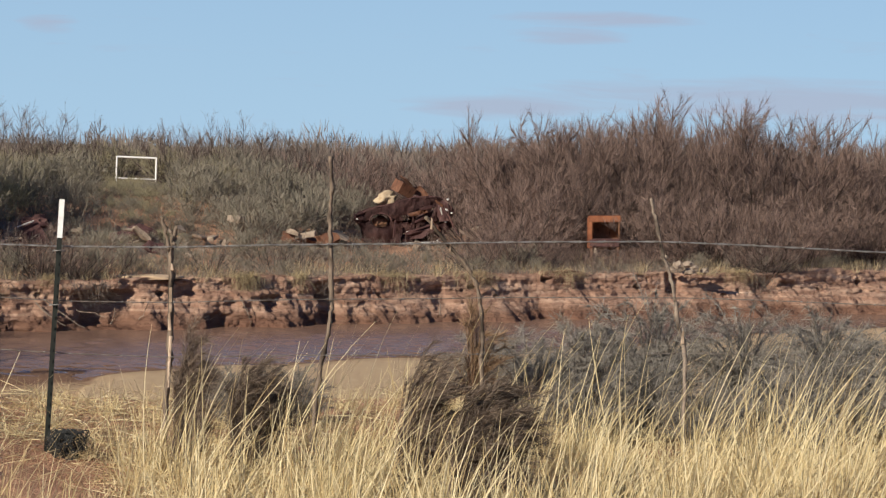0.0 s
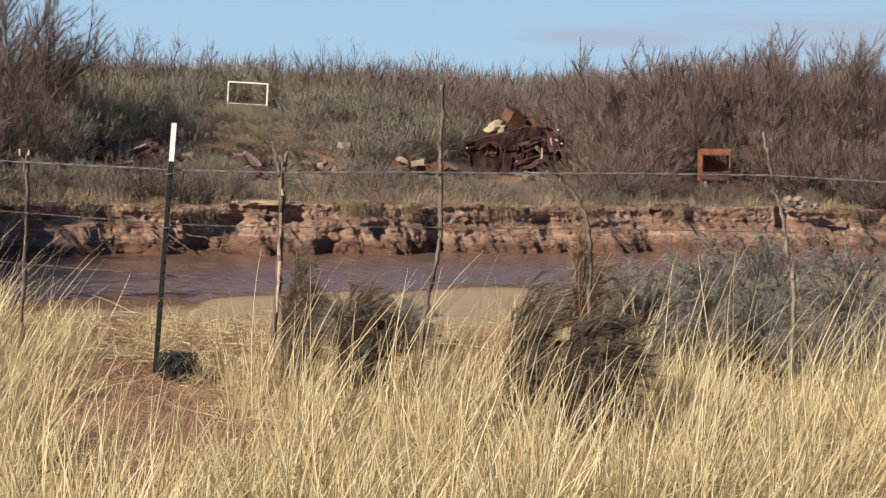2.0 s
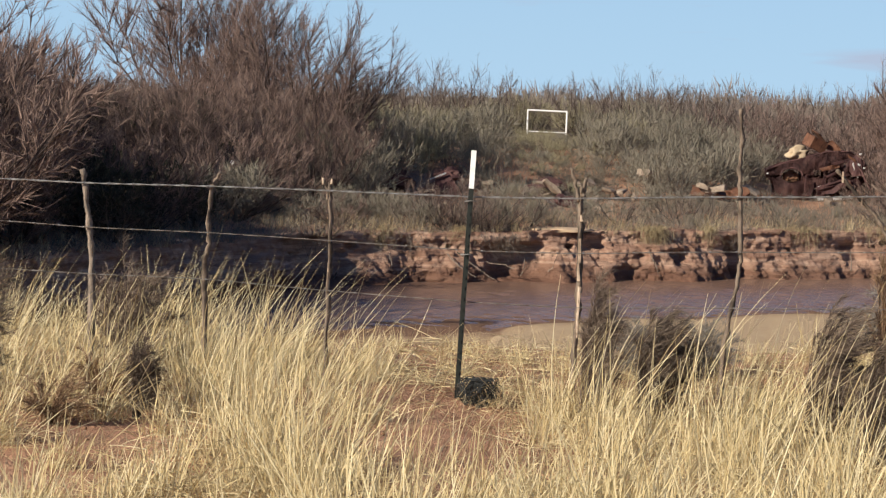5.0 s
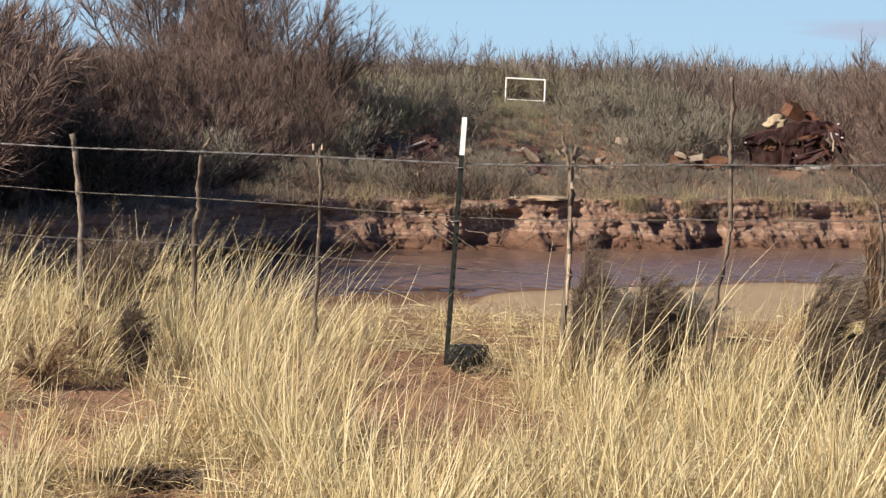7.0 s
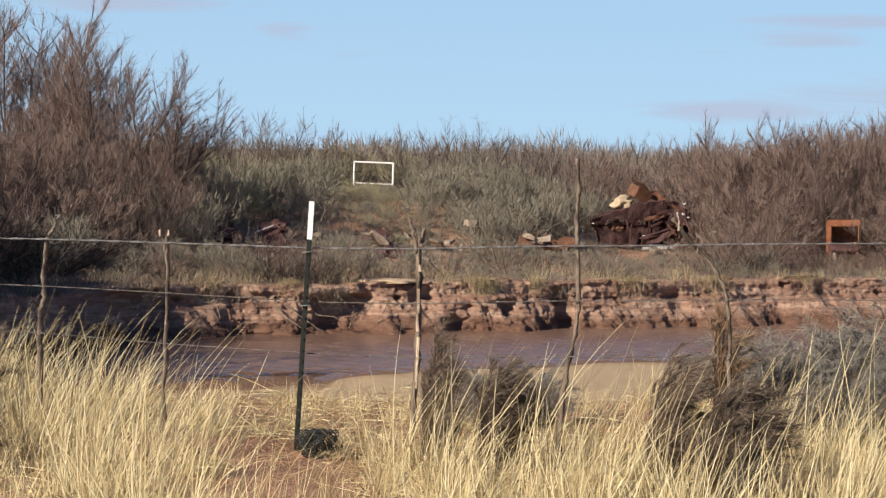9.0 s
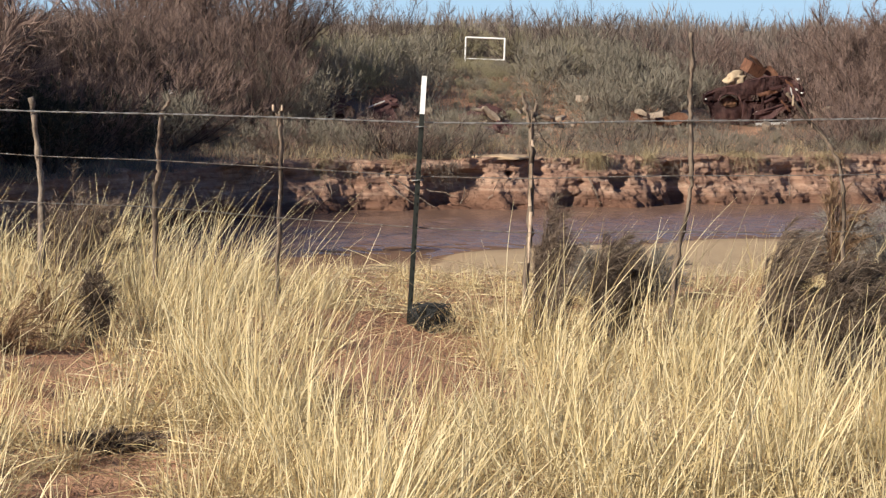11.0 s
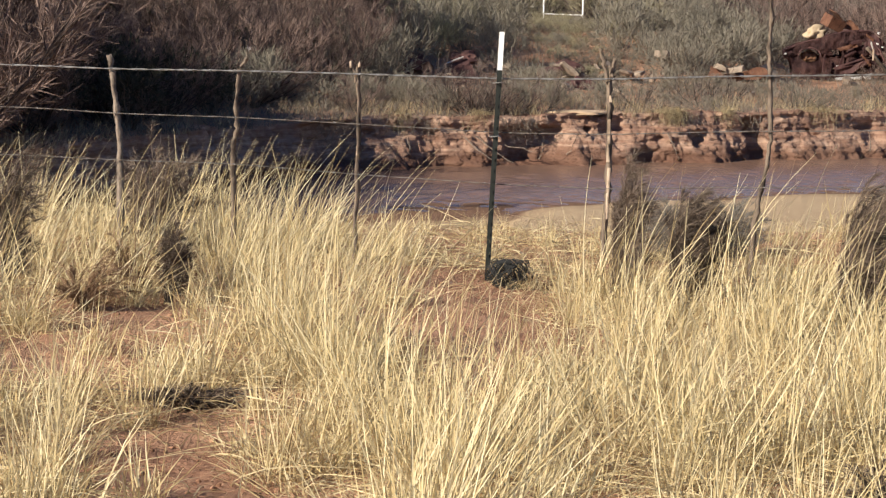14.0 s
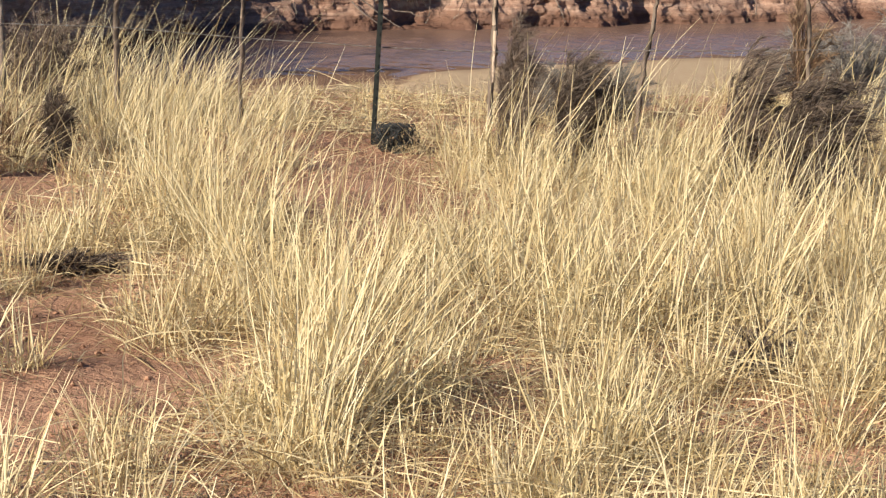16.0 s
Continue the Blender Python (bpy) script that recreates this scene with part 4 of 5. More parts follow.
def strand(name, label, points, barbs, r, metal):
    """A barbed wire: two strands twisted together, and barbs wound round them."""
    P = np.array(points, float)
    x = np.arange(P[0, 0], P[-1, 0], 0.028)
    z = np.interp(x, P[:, 0], P[:, 1])
    k = np.ones(9) / 9
    z[4:-4] = np.convolve(z, k, "same")[4:-4]
    z += 0.0015 * np.sin(x * 5.1)
    root = thing(name, label, "wire", "strands of the wire fence")
    a = x / 0.04
    for i in range(2):
        ph = a + i * np.pi
        Q = np.stack([x, FENCE_Y - 0.03 + r * 0.9 * np.cos(ph), z + r * 0.9 * np.sin(ph)], 1)
        bulk("twisted_strand", *tube(Q, np.full(len(x), r), 4), metal, root)
    for bx in np.arange(P[0, 0] + 0.05, P[-1, 0], barbs):
        ob = new("barb", BARB)
        ob.parent = root
        ob.matrix_basis = pose(bx, FENCE_Y - 0.03, float(np.interp(bx, x, z)), rng.uniform(0, 360)) @ Matrix.Diagonal((1, r / 0.003, r / 0.003, 1))


def barb_mesh():
    """Two turns of wire round the strands, and four points."""
    heap = Heap()
    th = np.linspace(0, 4 * np.pi, 12)
    heap.add(*tube(np.stack([-0.006 + 0.012 * th / th[-1], 0.007 * np.cos(th), 0.007 * np.sin(th)], 1), np.full(12, 0.0014), 4))
    D = np.array([(0.3, 1, 0.5), (0.3, -1, -0.5), (-0.3, 0.4, -1), (-0.3, -0.4, 1)], float)
    heap.add(*twigs(np.zeros((4, 3)), unit(D) * 0.018, 0.0017))
    ob = heap.object("barb", WIRE)
    me = ob.data
    bpy.data.objects.remove(ob)
    return me


BARB = barb_mesh()


def build_wires():
    strand("fence_wire", "taut top strand of barbed wire on fence posts", [(-5.5, 1.11), (-3.25, 1.09), (-2.86, 1.083), (-2.21, 1.08), (-1.59, 1.078), (-0.84, 1.062), (-0.27, 1.072), (0.54, 1.10), (1.18, 1.12), (2.24, 1.15), (3.45, 1.115), (5.5, 1.11)], 0.13, 0.0027, WIRE)
    strand("fence_wire", "second strand of barbed wire on fence posts", [(-5.5, 0.90), (-3.24, 0.87), (-2.82, 0.852), (-2.22, 0.84), (-1.57, 0.82), (-0.82, 0.785), (-0.26, 0.79), (0.57, 0.82), (1.33, 0.84), (2.33, 0.86), (3.45, 0.84), (5.5, 0.84)], 0.13, 0.0016, DULL_WIRE)
    strand("fence_wire", "low strand of barbed wire half hidden in grass", [(-5.5, 0.66), (-3.24, 0.62), (-2.82, 0.61), (-2.25, 0.60), (-1.57, 0.56), (-0.84, 0.52), (-0.26, 0.51), (0.5, 0.53), (1.34, 0.55), (2.4, 0.57), (5.5, 0.56)], 0.13, 0.0016, DULL_WIRE)


def build_coil():
    """A roll of spare wire dropped at the foot of the steel post."""
    root = thing("wire_coil", "tangled dark coil of old fence wire on the ground", "wire coil")
    root.matrix_basis = pose(-0.755, 12.68, 0.01) @ Matrix.Diagonal((1.0, 1.0, 0.82, 1))
    for i in range(58):
        th = np.linspace(0, 2 * np.pi, 26)
        rx, rz = rng.uniform(0.05, 0.125), rng.uniform(0.04, 0.088)
        tilt, turn = rng.normal(0, 0.6), rng.uniform(-1.6, 1.6)
        x, y, z = rx * np.cos(th), 0.03 * np.sin(th * 2 + i) + rng.normal(0, 0.03), rz * np.sin(th)
        Q = np.stack([x * math.cos(turn) - y * math.sin(turn), x * math.sin(turn) * 0.8 + y * math.cos(turn), z + tilt * x * 0.5 + 0.085], 1) + rng.normal(0, 0.004, (26, 3))
        Q[:, 2] = np.maximum(Q[:, 2], 0.004)
        bulk("loop", *tube(Q, np.full(26, 0.0024), 4), OLD_WIRE, root)


build_posts()
build_steel_post()
build_wires()
build_coil()


# ---- near shrubs ----
def make_weed(name, label, mat, size, n_stem, n_twig, twig_r, lean=(0.1, 0, 0), loose=0.34):
    """A dense dry weed: thin stems that arch out of one foot into a rounded head combed over by the wind; size is half widths in x, y and the height."""
    root = thing(name, label, "shrub")
    a, b, h = size
    wood, fine = Heap(), Heap()
    way = unit(rng.normal(0, 1, (n_stem, 3)))
    end = way * (rng.uniform(0.25, 1.0, n_stem) ** 0.5)[:, None] * [a, b, 0.44 * h] + [lean[0] * h, lean[1] * h, 0.54 * h]
    end *= 1 + 0.10 * rng.normal(0, 1, (n_stem, 1))
    end[:, 2] = np.maximum(end[:, 2], 0.04 * h)
    foot = rng.normal(0, 0.10, (n_stem, 3)) * [a, b, 0]
    knee = np.stack([end[:, 0] * 0.30, end[:, 1] * 0.30, np.minimum(end[:, 2] * 0.85 + 0.10 * h, h)], 1) + rng.normal(0, 0.05, (n_stem, 3)) * [a, b, h]
    for f, k, e in zip(foot, knee, end):
        u = np.linspace(0, 1, 5)[:, None]
        wood.add(*tube((1 - u) ** 2 * f + 2 * u * (1 - u) * k + u ** 2 * e, twig_r * np.linspace(2.4, 0.7, 5), 3))
    who = rng.integers(0, n_stem, n_twig)
    u = rng.uniform(0.22, 1.0, (n_twig, 1)) ** 0.8
    P = (1 - u) ** 2 * foot[who] + 2 * u * (1 - u) * knee[who] + u ** 2 * end[who]
    T = unit(2 * (1 - u) * (knee[who] - foot[who]) + 2 * u * (end[who] - knee[who]))
    D = unit(T + rng.normal(0, loose, (n_twig, 3)) + [lean[0] * 1.2, lean[1] * 1.2, 0.12]) * ((0.025 + 0.12 * h) * rng.uniform(0.3, 1.0, n_twig))[:, None]
    fine.add(*wisps(P, D + np.array([lean[0] * 0.4, lean[1] * 0.4, -0.06]) * 0.16 * h, 1.25 * twig_r * rng.uniform(0.5, 1.0, n_twig)))
    wood.object("wood", mat, root)
    fine.object("crown", mat, root)
    return root


def set_down(ob, x, y, turn=0.0, s=1.0):
    ob.matrix_basis = pose(x, y, field_height(x, y) - 0.01, 0, 0, turn) @ Matrix.Diagonal((s, s, s, 1))


def build_clods():
    """Small clods, crumbs of bark and pebbles on the bare soil."""
    heap = Heap()
    base = np.array([(1, 0, 0), (-1, 0, 0), (0, 1, 0), (0, -1, 0), (0, 0, 0.8), (0, 0, -0.8)], float)
    tri = np.array([(0, 2, 4), (2, 1, 4), (1, 3, 4), (3, 0, 4), (2, 0, 5), (1, 2, 5), (3, 1, 5), (0, 3, 5)])
    for _ in range(2600):
        y = rng.uniform(5.2, 13.5)
        x = rng.uniform(-0.3, 0.25) * y
        r = 0.004 + 0.012 * rng.uniform() ** 3
        V = base * r * rng.uniform(0.6, 1.5, (6, 3)) + [x, y, field_height(x, y) + r * 0.3]
        heap.add(V, tri)
    ob = heap.object("soil_clods", SOIL)
    tagged(ob, "small red clods and pebbles on bare soil", "clod", kind="stuff")


build_clods()


def build_near_shrubs():
    set_down(make_weed("dry_weed", "dark matted dry weed leaning over by the fence", DARK_BUSH, (0.22, 0.22, 0.66), 150, 26000, 0.0014, (0.28, 0, 0), 0.7), 1.02, 10.8)
    set_down(make_weed("dry_weed", "brown-grey dry weed bent over beside the darker one", GREY_BROWN_BUSH, (0.21, 0.20, 0.68), 120, 15000, 0.0012, (0.27, 0, 0), 0.55), 0.80, 11.2)
    set_down(make_weed("dry_weed", "small dark dry weed at the foot of the split stay", GREY_BROWN_BUSH, (0.105, 0.10, 0.74), 90, 11000, 0.0013, (0.13, 0, 0), 0.7), -0.22, 12.1)
    set_down(make_weed("dry_weed", "dark rounded dry weed among tall grass", DARK_BUSH, (0.17, 0.16, 0.65), 120, 17000, 0.0014, (0.18, 0, 0), 0.75), 0.07, 11.8)
    set_down(make_weed("dry_weed", "grey dark dry weed in the grass by the fence", DARK_BUSH, (0.085, 0.09, 0.42), 70, 9000, 0.0013, (0.08, 0, 0), 0.7), -2.32, 11.7)
    set_down(make_weed("dry_weed", "reddish brown dry weed on bare soil", BROWN_BUSH, (0.28, 0.26, 0.26), 60, 4500, 0.0014, (0.1, 0, 0), 0.8), -2.66, 11.3)
    set_down(make_weed("dry_weed", "brown dry weed bush behind the fence wires", GREY_BROWN_BUSH, (0.32, 0.3, 0.66), 110, 11000, 0.0014, (0.05, 0, 0), 0.8), -2.72, 13.4)
    set_down(make_weed("dry_weed", "flat dark mat of dead stems on red soil", DARK_BUSH, (0.31, 0.15, 0.09), 100, 5200, 0.0022, (0, 0, 0), 0.5), -1.70, 8.95)
    set_down(make_weed("dry_weed", "grey dead stems low in the pale grass", DARK_BUSH, (0.17, 0.17, 0.16), 60, 2400, 0.0018, (0, 0, 0), 0.5), 0.62, 7.35)
    set_down(make_weed("dry_weed", "brown broom-like dry weed by the leaning stay", BROWN_BUSH, (0.17, 0.16, 0.82), 60, 3600, 0.0018, (0.05, 0, 0), 0.4), 1.36, 13.6)
    set_down(make_weed("dry_weed", "dark upright weed at the edge of the grass", DARK_BUSH, (0.17, 0.17, 0.66), 80, 8000, 0.0014, (0.1, 0, 0), 0.7), -3.22, 12.1)
    set_down(make_weed("dry_weed", "reddish dry weed clump beside pale grass", BROWN_BUSH, (0.22, 0.2, 0.34), 50, 2200, 0.0018), -2.55, 11.9)
    sage = [make_weed("sagebrush", "silvery grey leafless sagebrush behind the fence", SAGE, (0.48, 0.44, 0.68), 130, 12000, 0.0018, (0.04, 0, 0), 0.95) for _ in range(3)]
    spots = [(1.75, 14.0, 0.85), (2.15, 14.6, 1.05), (2.6, 14.9, 1.12), (3.05, 14.5, 0.95), (3.45, 13.8, 0.95), (2.35, 13.6, 0.75), (3.9, 14.6, 0.9), (1.6, 15.1, 0.8), (4.4, 14.1, 1.0), (2.9, 13.5, 0.7), (4.0, 13.3, 0.8), (0.42, 14.3, 0.6), (0.1, 14.0, 0.55), (3.6, 12.9, 0.8), (3.15, 13.0, 0.8), (2.55, 13.1, 0.72), (1.95, 13.3, 0.7), (4.3, 13.0, 0.85), (3.7, 15.2, 1.0), (4.7, 14.9, 1.0)]
    scatter(sage, spots, ground=field_height)


def grass_amount(x, y):
    """How thick the grass stands at a place of the field: bare soil patches, a trodden strip, and full stands."""
    a = 0.62 + 0.75 * fbm(x, y, 1.1, 2, 12.0)
    for cx, cy, rx, ry in ((0.98, 10.1, 0.2, 0.35), (-1.66, 8.15, 0.42, 0.75), (-2.45, 9.8, 0.4, 0.6), (-1.0, 11.3, 0.42, 1.3), (-0.72, 9.3, 0.22, 0.8), (-0.06, 7.27, 0.36, 0.24), (-1.2, 7.05, 0.2, 0.28), (0.72, 6.35, 0.3, 0.22), (-2.55, 11.2, 0.25, 0.35), (-0.3, 5.6, 0.6, 0.3), (-2.3, 11.1, 0.16, 0.35), (-1.58, 7.3, 0.26, 0.5), (-1.45, 6.6, 0.2, 0.4)):
        e = ((x - cx) / rx) ** 2 + ((y - cy) / ry) ** 2
        a -= 1.25 * math.exp(-e * 0.9)
    return a


def grass_height(x, y):
    """The grass is short between the fence and the river bank in the middle, where the sandbar shows over it."""
    gap = float(ease(-1.75, -1.35, x)) * float(1 - ease(0.9, 1.4, x))
    low = 1 - 0.68 * float(ease(11.6, 12.8, y)) * gap
    right = 1 - 0.35 * float(ease(12.5, 13.5, y)) * float(ease(1.0, 1.5, x))
    return low * right


def build_grass():
    """Dry bunch grass of the field: tufts of stiff blades that fan out from the crown and bend with the wind, and litter between them."""
    tall, short = Heap(), Heap()
    P, D, B, W = [], [], [], []
    tufts = [(-2.05, 8.45, 0.6), (-2.2, 9.0, 0.65), (-1.97, 7.9, 0.55), (-1.9, 7.45, 0.6), (-1.75, 7.1, 0.5), (-1.52, 7.2, 0.34), (-1.95, 9.75, 0.4), (-2.32, 10.1, 0.5), (-0.62, 6.35, 1.12), (-0.56, 6.55, 0.95), (-0.72, 6.6, 1.0), (-1.2, 7.75, 0.62), (-1.08, 7.9, 0.6), (-0.62, 7.4, 1.0), (-0.8, 7.9, 1.0), (-0.95, 8.6, 1.1), (-1.2, 9.3, 1.12), (-1.5, 9.9, 1.05), (-1.3, 10.4, 1.1), (-0.72, 8.3, 0.9),
             (-0.1, 7.9, 0.9), (0.1, 7.75, 0.95), (0.35, 7.85, 1.0), (0.62, 8.0, 1.0), (0.22, 7.2, 0.5), (0.42, 7.05, 0.45), (0.1, 6.15, 0.34), (-0.12, 6.1, 0.32), (0.35, 6.3, 0.4), (0.62, 6.0, 0.55), (0.85, 7.0, 0.8), (1.0, 7.4, 0.9), (-1.3, 5.7, 0.6), (-0.3, 5.5, 0.6), (0.3, 5.4, 0.6), (1.2, 6.6, 0.8), (-2.05, 11.85, 0.9), (-2.45, 11.55, 0.6), (-2.75, 12.2, 0.9), (-2.9, 11.8, 0.8), (-2.5, 12.5, 0.95)]
    tries = 0
    while len(tufts) < 410 and tries < 30000:
        tries += 1
        y = rng.uniform(7.7, 15.3)
        x = rng.uniform(-0.32 * y - 0.3, 0.32 * y + 0.3)
        if rng.uniform(0, 1) < grass_amount(x, y) and min((x - q[0]) ** 2 + (y - q[1]) ** 2 for q in tufts) > 0.19 ** 2:
            tufts.append((x, y, rng.uniform(0.5, 1.1) * min(1.0, 0.5 + 0.6 * grass_amount(x, y)) * grass_height(x, y)))
    # low tufts and regrowth between the big ones
    while len(tufts) < 590:
        y = rng.uniform(5.2, 14.8)
        x = rng.uniform(-0.30, 0.30) * y
        if grass_amount(x, y) > -0.12 + rng.uniform(0, 0.5):
            tufts.append((x, y, rng.uniform(0.18, 0.42)))
    while len(tufts) < 655:
        y = rng.uniform(5.0, 7.9)
        x = rng.uniform(-0.27, 0.27) * y
        if grass_amount(x, y) > rng.uniform(0.0, 0.7):
            tufts.append((x, y, rng.uniform(0.28, 0.6)))
    for x, y, s in tufts:
        n = int(42 + 84 * s)
        z = field_height(x, y)
        r = 0.058 * (0.4 + 0.6 * s)
        foot = rng.normal(0, r, (n, 2))
        # straight stalks above a mass of short curling leaves
        stalk = rng.uniform(0, 1, n) < 0.46
        h = 0.64 * s * np.where(stalk, rng.uniform(0.50, 1.12, n), rng.uniform(0.20, 0.62, n))
        out = rng.normal(0, 0.19, (n, 2)) + foot * 3.8 + rng.normal(0, 0.05, 2)
        stray = rng.uniform(0, 1, n) < 0.22
        out[stray] += rng.normal(0, 0.6, (stray.sum(), 2))
        out[~stalk] += rng.normal(0, 0.3, ((~stalk).sum(), 2))
        d = np.stack([out[:, 0] + 0.03, out[:, 1], np.ones(n)], 1)
        P.append(np.stack([x + foot[:, 0], y + foot[:, 1], np.full(n, z - 0.01)], 1))
        D.append(unit(d) * h[:, None])
        # the tall stand by the fence bends with the wind
        blown = 0.17 if y > 10.8 and s > 0.5 else 0.03
        wind = np.abs(rng.normal(blown, 0.11, n)) * np.sign(rng.normal(0.6 + blown * 8, 1, n))
        curl = rng.normal(0, 0.38, (n, 2)) * (~stalk)[:, None]
        droop = np.where(stalk, rng.uniform(0, 0.06, n) + 0.25 * wind ** 2, rng.uniform(0.05, 0.45, n))
        B.append(np.stack([(wind + curl[:, 0]) * h, (rng.normal(0, 0.06, n) + curl[:, 1]) * h, -droop * h], 1))
        W.append(np.where(stalk, rng.uniform(0.0014, 0.0029, n), rng.uniform(0.0009, 0.0018, n)))
    tall.add(*blades(np.concatenate(P), np.concatenate(D), np.concatenate(B), np.concatenate(W), 4))
    ob = tall.object("dry_grass", STRAW)
    tagged(ob, "tall pale straw-coloured bunch grass leaning with the wind", "grass", kind="stuff")
    # long seed stalks that stand out over the fence line
    n = 1500
    y = rng.uniform(8, 14.2, n)
    x = rng.uniform(-0.29, 0.30, n) * y
    keep = np.array([grass_amount(a, b) > 0.62 and grass_height(a, b) > 0.7 for a, b in zip(x, y)])
    x, y = x[keep], y[keep]
    n = len(x)
    h = rng.uniform(0.5, 0.92, n)
    P = np.stack([x, y, np.zeros(n)], 1)
    D = unit(np.stack([rng.normal(0.14, 0.16, n), rng.normal(0, 0.12, n), np.ones(n)], 1)) * h[:, None]
    stalk = Heap()
    stalk.add(*blades(P, D, np.stack([rng.uniform(0.0, 0.38, n) * h, rng.normal(0, 0.05, n), -rng.uniform(0.02, 0.16, n) * h], 1), rng.uniform(0.0014, 0.0026, n), 7))
    ob = stalk.object("seed_stalks", STRAW)
    tagged(ob, "long curved pale grass stalks rising above the stand", "grass", kind="stuff")
    # flattened straw round the tufts
    n = 15000
    pick = rng.integers(0, len(tufts), n)
    base = np.array([(q[0], q[1]) for q in tufts])[pick] + rng.normal(0, 0.2, (n, 2))
    base = base[[grass_amount(a, b) > -0.1 for a, b in base]]
    n = len(base)
    z = np.array([field_height(a, b) for a, b in base]) + rng.uniform(0.0, 0.07, n)
    D = unit(np.stack([rng.normal(0.1, 1, n), rng.normal(0, 1, n), rng.uniform(-0.05, 0.35, n)], 1)) * rng.uniform(0.10, 0.34, n)[:, None]
    mat = Heap()
    mat.add(*blades(np.column_stack([base, z]), D, np.stack([rng.normal(0, 0.03, n), rng.normal(0, 0.03, n), -rng.uniform(0, 0.05, n)], 1), rng.uniform(0.001, 0.0026, n), 4))
    ob = mat.object("fallen_straw", STRAW)
    tagged(ob, "fallen pale straw matted round the grass tufts", "grass", kind="stuff")
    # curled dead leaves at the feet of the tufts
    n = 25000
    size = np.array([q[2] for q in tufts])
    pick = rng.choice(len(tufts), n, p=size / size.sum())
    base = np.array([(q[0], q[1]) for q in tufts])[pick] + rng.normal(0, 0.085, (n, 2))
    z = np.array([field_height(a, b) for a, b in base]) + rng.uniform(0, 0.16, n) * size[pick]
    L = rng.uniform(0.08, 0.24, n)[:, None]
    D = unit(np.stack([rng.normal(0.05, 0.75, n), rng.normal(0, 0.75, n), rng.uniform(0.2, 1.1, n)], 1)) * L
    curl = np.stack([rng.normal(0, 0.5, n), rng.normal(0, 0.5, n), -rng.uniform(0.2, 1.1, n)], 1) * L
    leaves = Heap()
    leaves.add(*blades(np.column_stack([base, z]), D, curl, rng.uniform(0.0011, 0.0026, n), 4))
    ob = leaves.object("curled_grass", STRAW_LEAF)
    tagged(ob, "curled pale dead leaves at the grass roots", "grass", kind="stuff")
    # short dull grass and litter on the soil
    n = 42000
    y = rng.uniform(4.6, 15.5, n)
    x = rng.uniform(-0.33, 0.33, n) * y
    keep = np.array([grass_amount(a, b) + 0.55 > rng.uniform(0, 1) for a, b in zip(x, y)])
    x, y = x[keep], y[keep]
    n = len(x)
    z = np.array([field_height(a, b) for a, b in zip(x, y)])
    D = unit(np.stack([rng.normal(0.1, 0.6, n), rng.normal(0, 0.6, n), rng.uniform(0.05, 1.0, n)], 1)) * rng.uniform(0.05, 0.22, n)[:, None]
    short.add(*blades(np.stack([x, y, z], 1), D, np.stack([rng.normal(0, 0.03, n), rng.normal(0, 0.03, n), -rng.uniform(0, 0.03, n)], 1), rng.uniform(0.001, 0.0022, n), 3))
    ob = short.object("grass_litter", STRAW_DULL)
    tagged(ob, "short dull dry grass and straw litter on soil", "grass", kind="stuff")


build_near_shrubs()
build_grass()


# ---- things dumped on the far bank ----
def lump(radius, squash, rough, sub=3):
    bm = bmesh.new()
    bmesh.ops.create_icosphere(bm, subdivisions=sub, radius=radius)
    off = rng.uniform(0, 50)
    for v in bm.verts:
        p = v.co.copy()
        n = noise.noise((p.x * 1.6 / radius + off, p.y * 1.6 / radius, p.z * 1.6 / radius)) + 0.5 * noise.noise((p.x * 4 / radius, p.y * 4 / radius + off, p.z * 4 / radius))
        v.co = Vector((p.x * squash[0], p.y * squash[1], p.z * squash[2])) * (1 + rough * n)
    return bm


def block(w, d, h, jag=0.08, bevel=0.03):
    """A broken slab: a box with uneven corners and worn edges."""
    bm = bmesh.new()
    bmesh.ops.create_cube(bm, size=1)
    for v in bm.verts:
        v.co = (v.co.x * w * (1 + rng.normal(0, jag)), v.co.y * d * (1 + rng.normal(0, jag)), v.co.z * h * (1 + rng.normal(0, jag)))
    bmesh.ops.bevel(bm, geom=bm.edges[:], offset=bevel, segments=2, affect="EDGES")
    return bm


def sheet(points, thick, folds=0.05):
    """A plate with the outline given in x and z, dented and with a thickness."""
    bm = bmesh.new()
    f = bm.faces.new([bm.verts.new((x, 0, z)) for x, z in points])
    bmesh.ops.triangulate(bm, faces=[f])
    bmesh.ops.subdivide_edges(bm, edges=bm.edges[:], cuts=3, use_grid_fill=True)
    for v in bm.verts:
        v.co.y += folds * noise.noise((v.co.x * 1.7, v.co.z * 1.9, 3.1)) + folds * 0.4 * noise.noise((v.co.x * 6, v.co.z * 6, 1))
    bmesh.ops.solidify(bm, geom=bm.faces[:], thickness=thick)
    return bm


def bar(a, b, r, sides=6):
    bm = bmesh.new()
    a, b = Vector(a), Vector(b)
    L = (b - a).length
    bmesh.ops.create_cone(bm, cap_ends=True, segments=sides, radius1=r, radius2=r, depth=L)
    m = Matrix.Translation((a + b) / 2) @ (b - a).to_track_quat("Z", "Y").to_matrix().to_4x4()
    bmesh.ops.transform(bm, matrix=m, verts=bm.verts[:])
    return bm


